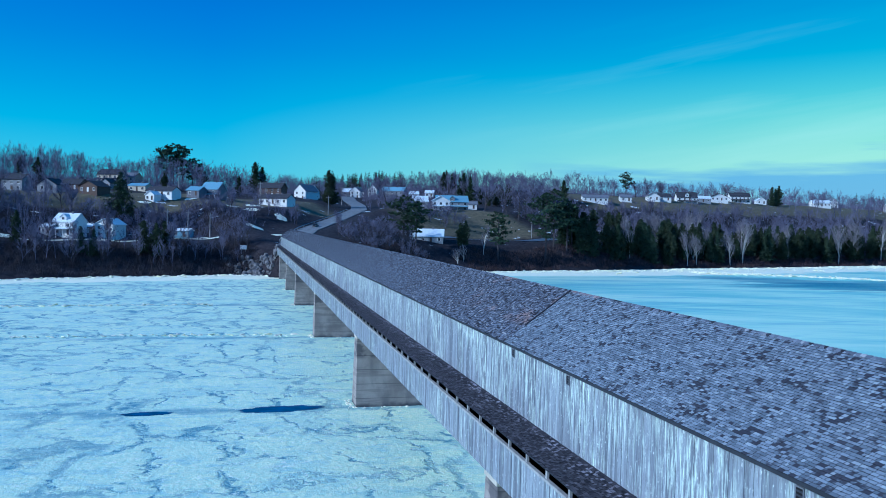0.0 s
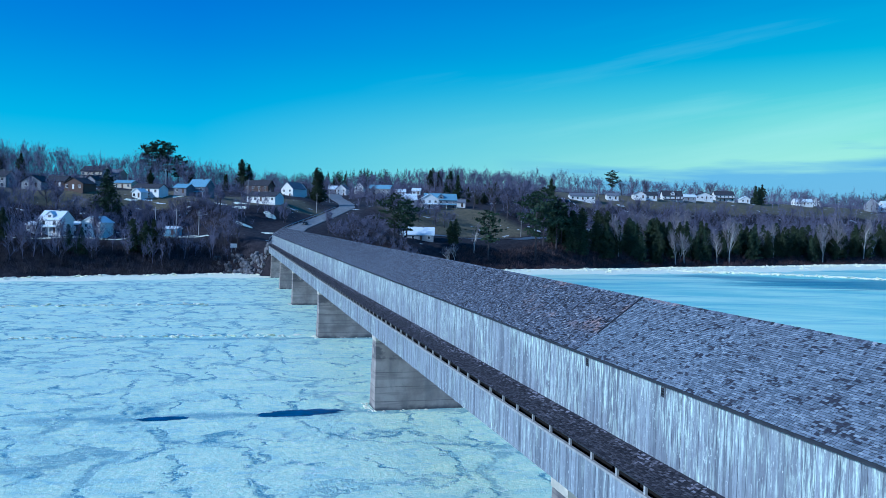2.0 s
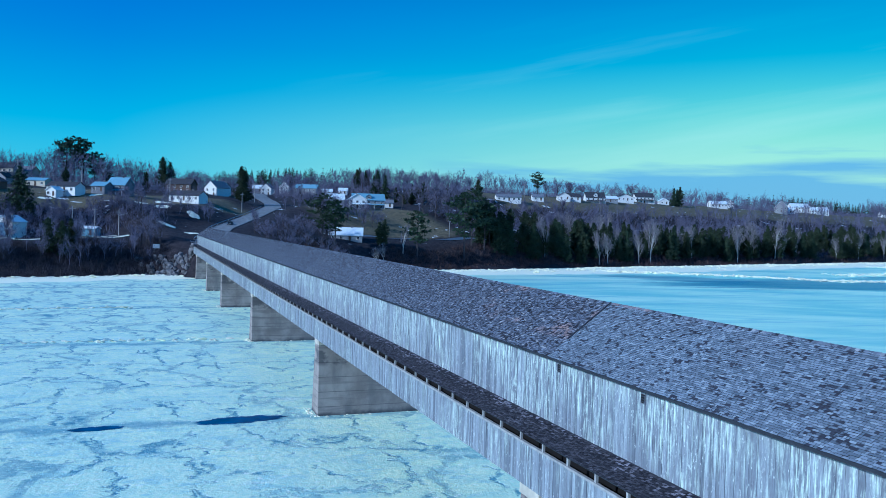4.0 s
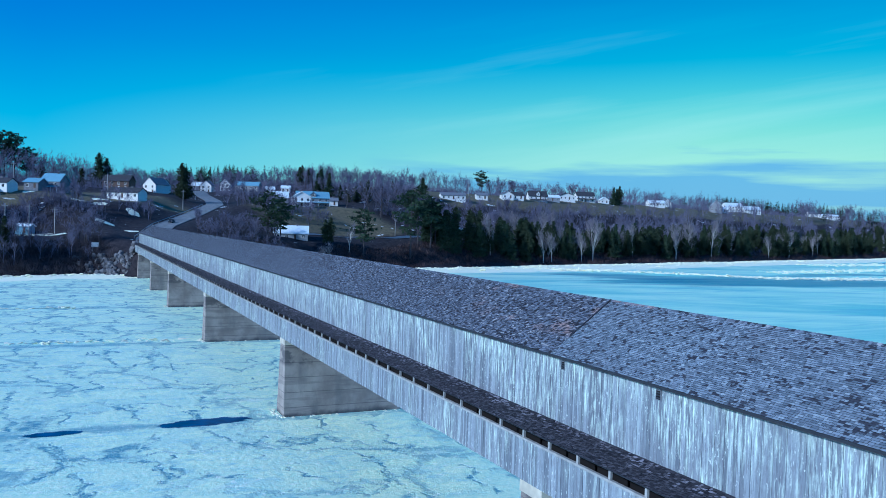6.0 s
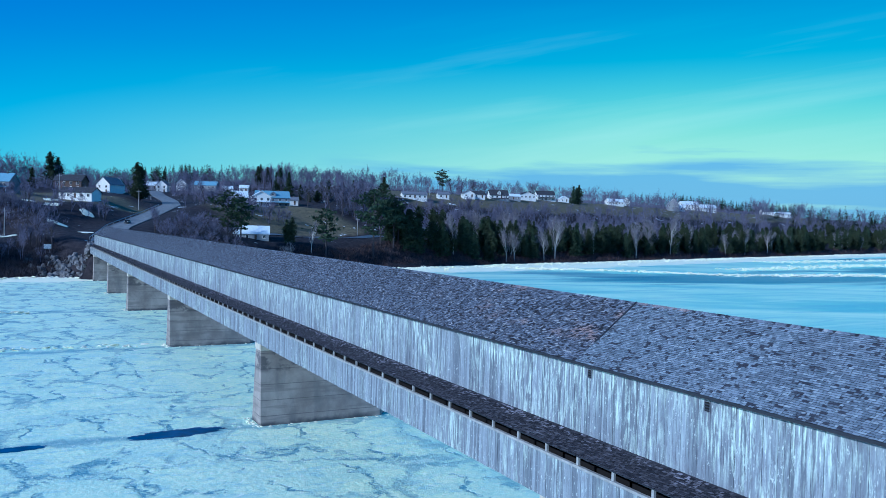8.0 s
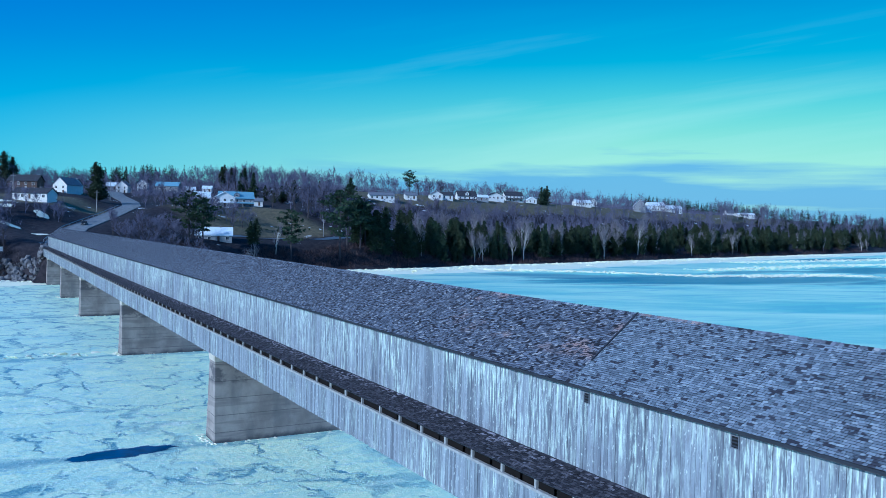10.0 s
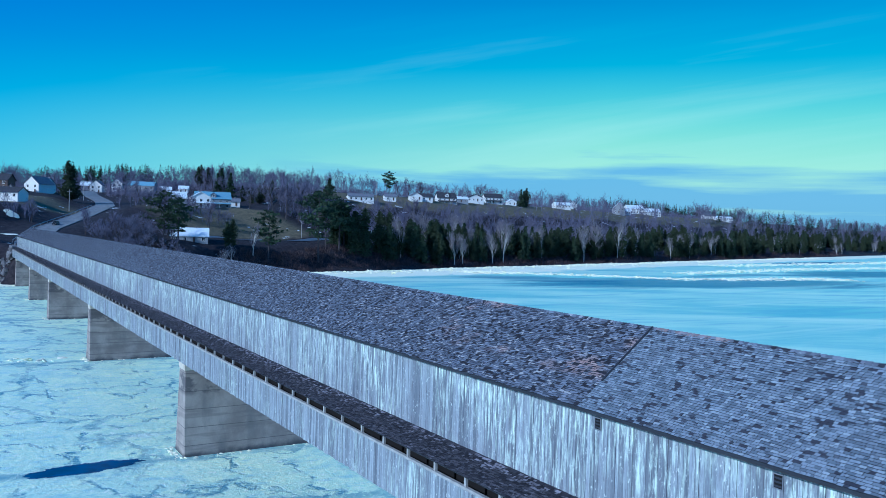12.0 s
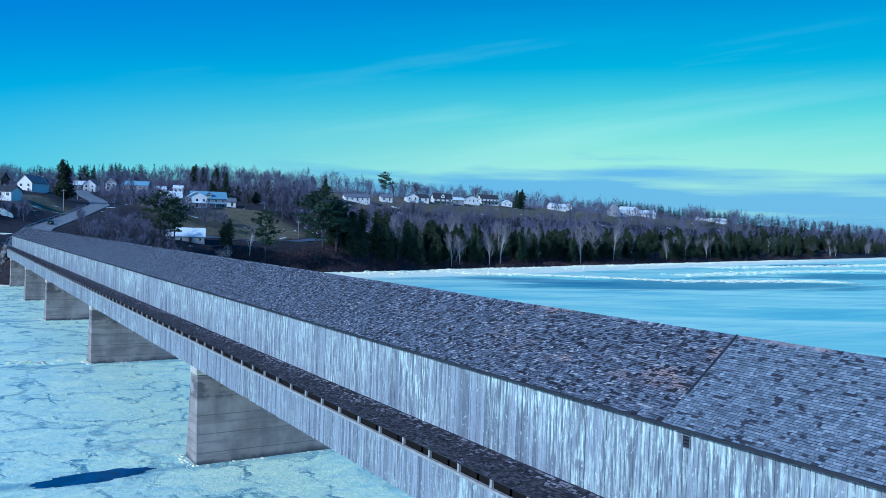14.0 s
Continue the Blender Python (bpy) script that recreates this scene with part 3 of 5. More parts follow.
def ice_ridge(path, spread_by, count, seed, big=1.1):
    """A long heap of broken ice slabs."""
    r = random.Random(seed)
    rows = []
    for _ in range(count):
        f = r.random() * (len(path) - 1)
        i = int(f)
        (ax, ay), (bx, by) = path[i], path[i + 1]
        x, y = ax + (bx - ax) * (f - i) + r.gauss(0, 1.0), ay + (by - ay) * (f - i) + r.gauss(0, spread_by)
        k = r.uniform(0.25, 1.0) * big
        rows.append(((x, y, ICE_Z + 0.05), (r.random() * .5, r.random() * .5, r.random() * 3), (k * r.uniform(1.2, 3.4), k * 1.6, k * 0.4)))
    return tagged(lumps("ice_ridge", rows, M_SNOW, rough=0.15, seed=seed), "long low ridge of broken white ice on the river", "ice ridge")


ice_ridge([(215, 356), (242, 348), (271, 325), (292, 300), (332, 289), (387, 289), (408, 276)], 4.0, 1900, 91, 0.75)
ice_ridge([(344, 337), (502, 376), (646, 393)], 6.0, 1100, 92, 0.7)
ice_ridge([(470, 420), (640, 452), (860, 500)], 7.0, 900, 95, 0.9)
ice_ridge([(-80, 198), (-40, 204), (-8, 206)], 1.2, 160, 93, 0.35)
ice_ridge([(-60, 150), (-20, 153), (8, 152)], 0.8, 150, 94, 0.3)

# ---- covered bridge ----
Y0, Y1 = -92.0, 300.0
WALL_X, EAVE_X, EAVE_Z, RIDGE_X, RIDGE_Z = 12.05, 11.85, 15.77, 15.40, 18.34
WALK_X, WALK_IN_Z, WALK_OUT_X, WALK_OUT_Z = 10.82, 12.50, 10.78, 11.97
WALK_TOP, WALK_BOT = 11.48, 9.40
BACK_X = 2 * RIDGE_X - WALL_X
bridge = thing("covered_bridge", "long wooden covered bridge with shingled roofs and weathered siding", "covered bridge", at=(0, 0, 0))
rng = random.Random(4)

slope = math.hypot(RIDGE_X - EAVE_X, RIDGE_Z - EAVE_Z)
tx, tz = (RIDGE_X - EAVE_X) / slope, (RIDGE_Z - EAVE_Z) / slope
bm = bmesh.new()
prism(bm, [(EAVE_X, EAVE_Z), (RIDGE_X, RIDGE_Z), (2 * RIDGE_X - EAVE_X, EAVE_Z), (2 * RIDGE_X - EAVE_X, EAVE_Z - 0.16), (RIDGE_X, RIDGE_Z - 0.18), (EAVE_X, EAVE_Z - 0.16)], Y0, Y1)
main_roof = part("main_roof", bm, M_ROOFD, bridge, "steep roof of grey cedar shingles")
bm = bmesh.new()
prism(bm, [(WALK_OUT_X, WALK_OUT_Z), (WALL_X, WALK_IN_Z), (WALL_X, WALK_IN_Z - 0.06), (WALK_OUT_X, WALK_OUT_Z - 0.06)], Y0, Y1)
walk_roof = part("walkway_roof", bm, M_SH_WALK, bridge, "dark shingled lean-to roof over the walkway")
# Inner wall seen through the walkway slot; its shade is painted near black.
bm = bmesh.new()
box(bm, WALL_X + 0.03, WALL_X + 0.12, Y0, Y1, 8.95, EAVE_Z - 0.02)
main_wall = part("main_wall", bm, M_INSIDE_SHADE, bridge, "wall of grey vertical boards with old whitewash")
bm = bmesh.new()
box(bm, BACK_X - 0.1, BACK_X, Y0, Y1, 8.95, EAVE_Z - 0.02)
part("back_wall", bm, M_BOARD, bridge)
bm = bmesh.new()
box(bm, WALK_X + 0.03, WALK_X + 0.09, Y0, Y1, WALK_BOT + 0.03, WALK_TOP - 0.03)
walk_wall = part("walkway_wall", bm, M_INSIDE_SHADE, bridge, "low wall of grey vertical boards outside the walkway")
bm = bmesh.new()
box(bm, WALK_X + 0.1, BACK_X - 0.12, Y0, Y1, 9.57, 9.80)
part("deck", bm, M_INSIDE_SHADE, bridge)
bm = bmesh.new()
for bx in (WALK_X + 0.25, WALL_X + 0.25, RIDGE_X, BACK_X - 0.3):
    box(bm, bx - 0.15, bx + 0.15, Y0, Y1, 9.43, 9.56)
part("bottom_chord", bm, M_BEAM, bridge)
bm = bmesh.new()
box(bm, EAVE_X - 0.03, EAVE_X - 0.002, Y0, Y1, EAVE_Z - 0.11, EAVE_Z - 0.03)
part("eave_board", bm, M_TAR, bridge, "dark eave board")
bm = bmesh.new()
box(bm, WALK_OUT_X - 0.028, WALK_OUT_X - 0.002, Y0, Y1, WALK_OUT_Z - 0.05, WALK_OUT_Z - 0.005)
part("walkway_eave_board", bm, M_TAR, bridge, "dark eave board")
bm = bmesh.new()
box(bm, WALK_X - 0.05, WALK_X + 0.12, Y0, Y1, WALK_TOP - 0.06, WALK_TOP + 0.05)
part("handrail", bm, M_BEAM, bridge, "grey timber rail cap")
cap_v, cap_f = [], []
cap_r = random.Random(17)
cy = 6.0
while cy < Y1:
    lift, wide, w = cap_r.uniform(0.030, 0.040), cap_r.uniform(0.11, 0.13), cap_r.uniform(0.13, 0.22)
    n = len(cap_v)
    for yy, up in ((cy, lift), (cy + w * 1.15, lift - 0.022)):
        cap_v += [(RIDGE_X - wide, yy, RIDGE_Z - wide * tz / tx + up), (RIDGE_X, yy, RIDGE_Z + up), (RIDGE_X + wide, yy, RIDGE_Z - wide * tz / tx + up)]
    cap_v += [(RIDGE_X - wide, cy, RIDGE_Z - wide * tz / tx), (RIDGE_X - wide, cy + w * 1.15, RIDGE_Z - wide * tz / tx), (RIDGE_X, cy, RIDGE_Z)]
    cap_f += [(n, n + 1, n + 4, n + 3), (n + 1, n + 2, n + 5, n + 4), (n, n + 3, n + 7, n + 6), (n, n + 6, n + 8, n + 1)]
    cy += w
tagged(raw("ridge_cap", cap_v, cap_f, M_SH_OLD, bridge, "row of weathered ridge shingles"), kind="stuff")
for yy in (Y0, Y1):
    bm = bmesh.new()
    prism(bm, [(WALL_X, EAVE_Z - 0.1), (RIDGE_X, RIDGE_Z - 0.2), (BACK_X, EAVE_Z - 0.1), (BACK_X, 14.2), (WALL_X, 14.2)], yy - 0.1, yy + 0.1)
    part("gable", bm, M_BOARD, bridge)
# posts in the slot under the walkway's eave
bm = bmesh.new()
box(bm, -0.06, 0.05, -0.07, 0.07, 0, WALK_OUT_Z - WALK_TOP - 0.10)
post0 = part("post", bm, M_BEAM, bridge, "pale grey timber post")
post_me = post0.data
post0.location = (WALK_X + 0.06, 20.0, WALK_TOP + 0.05)
for i in range(1, 118):
    o = new("post", post_me)
    o.parent, o.location = bridge, (WALK_X + 0.06, 20.0 + 2.36 * i, WALK_TOP + 0.05)
    o["label"] = "pale grey timber post"


def boards_row(x, z0, z1, ya, yb, seed, sag):
    """Upright boards side by side, each a little in or out and cut to its own length."""
    r = random.Random(seed)
    out, y = [], ya
    while y < yb:
        w = r.choice((0.15, 0.18, 0.20, 0.23, 0.26))
        out.append((y, w - r.uniform(0.004, 0.014), x + r.uniform(-0.012, 0.010), z0 + r.uniform(-sag, sag), z1))
        y += w
    return out


def joined_boards(name, rows, mat, parent, label=""):
    verts, faces = [], []
    for y, w, x, z0, z1 in rows:
        b = len(verts)
        verts += [(x, y, z0), (x, y + w, z0), (x, y + w, z1), (x, y, z1), (x + 0.05, y, z0), (x + 0.05, y + w, z0), (x + 0.05, y + w, z1), (x + 0.05, y, z1)]
        faces += [(b + 3, b + 2, b + 1, b), (b, b + 4, b + 7, b + 3), (b + 1, b + 2, b + 6, b + 5), (b, b + 1, b + 5, b + 4)]
    return tagged(raw(name, verts, faces, mat, parent, label), kind="stuff")


PART_A, PART_B = 30.0, 56.0
main_rows = boards_row(WALL_X, 12.2, EAVE_Z - 0.17, 8, Y1, 11, 0.02)
walk_rows = boards_row(WALK_X, WALK_BOT, WALK_TOP - 0.002, 8, Y1, 12, 0.03)
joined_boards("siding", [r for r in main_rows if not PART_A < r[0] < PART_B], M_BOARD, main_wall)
joined_boards("siding", [r for r in walk_rows if not PART_A < r[0] < PART_B], M_BOARD, walk_wall)



def single_boards(rows, parent, height):
    """The nearest boards, each an object; boards of one width share a mesh."""
    meshes = {}
    for y, w, x, z0, z1 in rows:
        key = round(w, 2)
        if key not in meshes:
            bm = bmesh.new()
            box(bm, 0, 0.05, 0, key, 0, height, 0.004)
            meshes[key] = part("board", bm, M_BOARD_ONE, parent)
            o = meshes[key]
        else:
            o = new("board", meshes[key].data)
            o.parent = parent
        o.location = (x, y, z1 - height)


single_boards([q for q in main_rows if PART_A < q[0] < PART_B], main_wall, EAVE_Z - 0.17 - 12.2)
single_boards([q for q in walk_rows if PART_A < q[0] < PART_B], walk_wall, WALK_TOP - WALK_BOT)

# small louvred vents high in the wall
for vy in (18.3, 32.72, 39.73):
    bm = bmesh.new()
    for x0, x1, y0, y1, z0, z1 in ((0, 0.03, -0.16, -0.13, 0, 0.42), (0, 0.03, 0.13, 0.16, 0, 0.42), (0, 0.03, -0.13, 0.13, 0.39, 0.42), (0, 0.03, -0.13, 0.13, 0, 0.03)):
        box(bm, x0, x1, y0, y1, z0, z1)
    vent = part("vent", bm, M_ROOFG, main_wall, "small dark louvred vent")
    vent.location = (WALL_X - 0.045, vy, EAVE_Z - 0.68)
    # The backing's near-black colour stands for the shade inside the vent.
    bm = bmesh.new()
    box(bm, 0.012, 0.026, -0.13, 0.13, 0.03, 0.39)
    part("backing", bm, M_INSIDE_SHADE, vent)
    for q in range(3):
        bm = bmesh.new()
        prism(bm, [(0.0, 0.06 + 0.11 * q), (0.011, 0.11 + 0.11 * q), (0.011, 0.09 + 0.11 * q)], -0.13, 0.13)
        part("slat", bm, M_TAR, vent)

# ---- shingles ----
def shingle_rows(o, d, length, ya, yb, course, seed, old, stagger=(0, 0)):
    """Slabs laid in courses up a slope from the point o (x, z) along d; each overlaps the one below."""
    r = np.random.RandomState(seed)
    vs, n = [], 0
    courses = int(length / course)
    nx, nz = -d[1], d[0]
    for c in range(courses):
        y, end = ya + stagger[0] * STAGGER[c % 40], yb + stagger[1] * STAGGER[c % 40]
        while y < end - 0.02:
            w = min(r.choice((0.11, 0.14, 0.17, 0.21, 0.26)), end - y)
            s0 = c * course + r.uniform(-0.008, 0.008) * (3.0 if old else 1.0)
            s1 = s0 + course * 1.25
            lift = 0.022 + (abs(r.normal(0, 0.012)) if old else abs(r.normal(0, 0.006)))
            if old and r.rand() < 0.035:
                s0 += course * 0.55
                lift = 0.012
            gap = 0.012
            twist = r.normal(0, 0.006) if old else 0.0
            for (s, h, yy) in ((s0, lift + twist, y), (s0, lift - twist, y + w - gap), (s1, 0.004, y + w - gap), (s1, 0.004, y), (s0, -0.004, y), (s0, -0.004, y + w - gap)):
                vs.append((o[0] + d[0] * s + nx * h, yy, o[1] + d[1] * s + nz * h))
            n += 1
            y += w
    fs = []
    for i in range(n):
        b = 6 * i
        fs += [(b, b + 3, b + 2, b + 1), (b, b + 1, b + 5, b + 4), (b, b + 4, b + 3), (b + 1, b + 2, b + 5)]
    return vs, fs


def shade_ends(ob):
    """Shadow lines between courses, painted as near black on the butts and sides of shingles."""
    ob.data.materials.append(M_BUTT_SHADE)
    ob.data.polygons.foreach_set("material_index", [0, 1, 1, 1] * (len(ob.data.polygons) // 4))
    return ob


SEAM = 40.6
STAGGER = [random.Random(c).uniform(0, 0.8) for c in range(40)]
ONE_A, ONE_B = 31.0, 32.26
foot = (EAVE_X - 0.05 * tx, EAVE_Z - 0.05 * tz)
COURSE = 0.10
for ya, yb, old, seed, ends in ((6, ONE_A, False, 21, (0, 1)), (ONE_B, SEAM, False, 22, (1, 0)), (SEAM, Y1, True, 23, (0, 0))):
    v, f = shingle_rows(foot, (tx, tz), slope + 0.02, ya, yb, COURSE, seed, old, ends)
    shade_ends(tagged(raw("shingles", v, f, M_SH_OLD if old else M_SH_NEW, main_roof), kind="stuff"))
wl_ = math.hypot(WALL_X - WALK_OUT_X, WALK_IN_Z - WALK_OUT_Z)
wd = ((WALL_X - WALK_OUT_X) / wl_, (WALK_IN_Z - WALK_OUT_Z) / wl_)
v, f = shingle_rows((WALK_OUT_X - 0.04, WALK_OUT_Z - 0.015), wd, wl_, 8, Y1, 0.11, 24, True)
shade_ends(tagged(raw("shingles", v, f, M_SH_WALK, walk_roof), kind="stuff"))
# a strip of shingles laid one by one
meshes_one = {}
r1 = random.Random(28)
for c in range(int((slope + 0.02) / COURSE)):
    y, end = ONE_A + STAGGER[c % 40], ONE_B + STAGGER[c % 40]
    while y < end - 0.04:
        w = min(r1.choice((0.13, 0.17, 0.21, 0.25)), end - y)
        key = round(w, 2)
        if key not in meshes_one:
            g = key - 0.012
            vv = [(tx * q + -tz * h, yy, tz * q + tx * h) for q, h, yy in ((0, 0.018, 0), (0, 0.018, g), (COURSE * 1.25, 0.004, g), (COURSE * 1.25, 0.004, 0), (0, -0.004, 0), (0, -0.004, g))]
            meshes_one[key] = raw("shingle", vv, [(0, 3, 2, 1), (0, 1, 5, 4), (0, 4, 3), (1, 2, 5)], M_SH_ONE, main_roof)
            o = shade_ends(meshes_one[key])
        else:
            o = new("shingle", meshes_one[key].data)
            o.parent = main_roof
        o.location = (foot[0] + tx * c * COURSE, y, foot[1] + tz * c * COURSE)
        y += w
# the step where the older roofing begins
bm = bmesh.new()
nrm = Vector((-tz, 0, tx))
for k0, k1 in ((0.30, 1.0),):
    a = Vector((EAVE_X, SEAM - 0.05, EAVE_Z)) + Vector((tx, 0, tz)) * slope * k0
    b = Vector((EAVE_X, SEAM + 0.02, EAVE_Z)) + Vector((tx, 0, tz)) * slope * k1
    rod(bm, a + nrm * 0.04, b + nrm * 0.04, 0.045, 0.045, 5)
part("roof_seam", bm, M_TAR, main_roof, "dark raised seam between old and new shingles")


# ---- piers ----
def pier_mesh(bm, zt, zb, half_t, half_b, nose, tail):
    lo = [(nose - 0.10, -half_b), (tail, -half_b), (tail + 1.4, 0), (tail, half_b), (nose - 0.10, half_b)]
    hi = [(nose, -half_t), (tail - 0.2, -half_t), (tail + 1.0, 0), (tail - 0.2, half_t), (nose, half_t)]
    a = [bm.verts.new((x, y, zb)) for x, y in lo]
    b = [bm.verts.new((x, y, zt)) for x, y in hi]
    bm.faces.new(b)
    for i in range(5):
        bm.faces.new((a[i], a[(i + 1) % 5], b[(i + 1) % 5], b[i]))
    bmesh.ops.bevel(bm, geom=[e for e in bm.edges if len(e.link_faces) == 2], offset=0.05, segments=1, affect="EDGES")
    return bm


for i, py in enumerate((-69.0, -13.5, 41.7, 94.3, 150.3, 206.3, 251.0, 297.5)):
    pier = thing("bridge_pier", "tapered concrete bridge pier standing in river ice", "bridge pier", "piers of the bridge", at=(0, py, 0))
    part("shaft", pier_mesh(bmesh.new(), 8.30, -1.0, 1.0, 1.78, 11.66, 25.0), M_CONC, pier)
    bm = bmesh.new()
    box(bm, 11.60, 25.2, -1.06, 1.06, 8.30, 9.42, 0.04)
    part("cap", bm, M_CAP, pier, "pale concrete cap")
    # broken ice heaped about the foot
    r = random.Random(i)
    rows = []
    for k in range(70):
        a = r.uniform(0, 1)
        x, y = (11.2 + r.uniform(-0.5, 0.3), r.uniform(-2.2, 2.2)) if a < 0.4 else (r.uniform(11, 26), r.choice((-1, 1)) * r.uniform(1.75, 2.15))
        q = r.uniform(0.06, 0.22)
        rows.append(((x, y, ICE_Z + 0.02), (r.random() * .5, r.random() * .5, r.random() * 3), (q, q * 1.3, q * 0.35)))
    lumps("ice_collar", rows, M_SNOW, pier, "collar of broken white ice", 0.2, i)

# ---- shore ice ----
rows = []
r = random.Random(9)
for u, n in [(k, 6 if k < 500 else 4) for k in range(-180, 900, 3)]:
    for _ in range(n):
        uu = u + r.uniform(-1.5, 1.5)
        off = -(13.0 * math.exp(-((uu + 1) / 9.0) ** 2) + 2.0 * math.sin(uu * 0.045) + 1.2 * math.sin(uu * 0.13 + 1))
        ss = off - abs(r.gauss(0, 3.0 + 9.0 * smooth(40, 220, uu))) + 1.0
        x, y = from_us(uu, ss)
        if 8 < x < 22 and y < 303:
            continue
        q = r.uniform(0.25, 0.7)
        rows.append(((x, y, ICE_Z + 0.05), (r.random() * .4, r.random() * .4, r.random() * 3), (q * r.uniform(1, 2.8), q * 1.4, q * 0.4)))
tagged(lumps("shore_ice", rows, M_SNOW, rough=0.15, seed=9), "heaped white slabs of ice along the shore", "shore ice")
rows = []
for _ in range(330):
    uu = -20 + 26 * r.random() ** 0.6
    ss = -13 * math.exp(-((uu + 1) / 9.0) ** 2) + r.uniform(0, 14)
    x, y = from_us(uu, ss)
    if 10 < x < 21 and y < 300:
        continue
    q = r.uniform(0.35, 1.4)
    rows.append(((x, y, ground_height(x, y) + 0.1 * q), (r.random() * 3, r.random() * 3, r.random() * 3), (q * 1.3, q, q * 0.75)))
tagged(lumps("bank_rocks", rows, M_ROCK, rough=0.22, seed=10), "grey boulders heaped on the bank beside the bridge", "rocks")


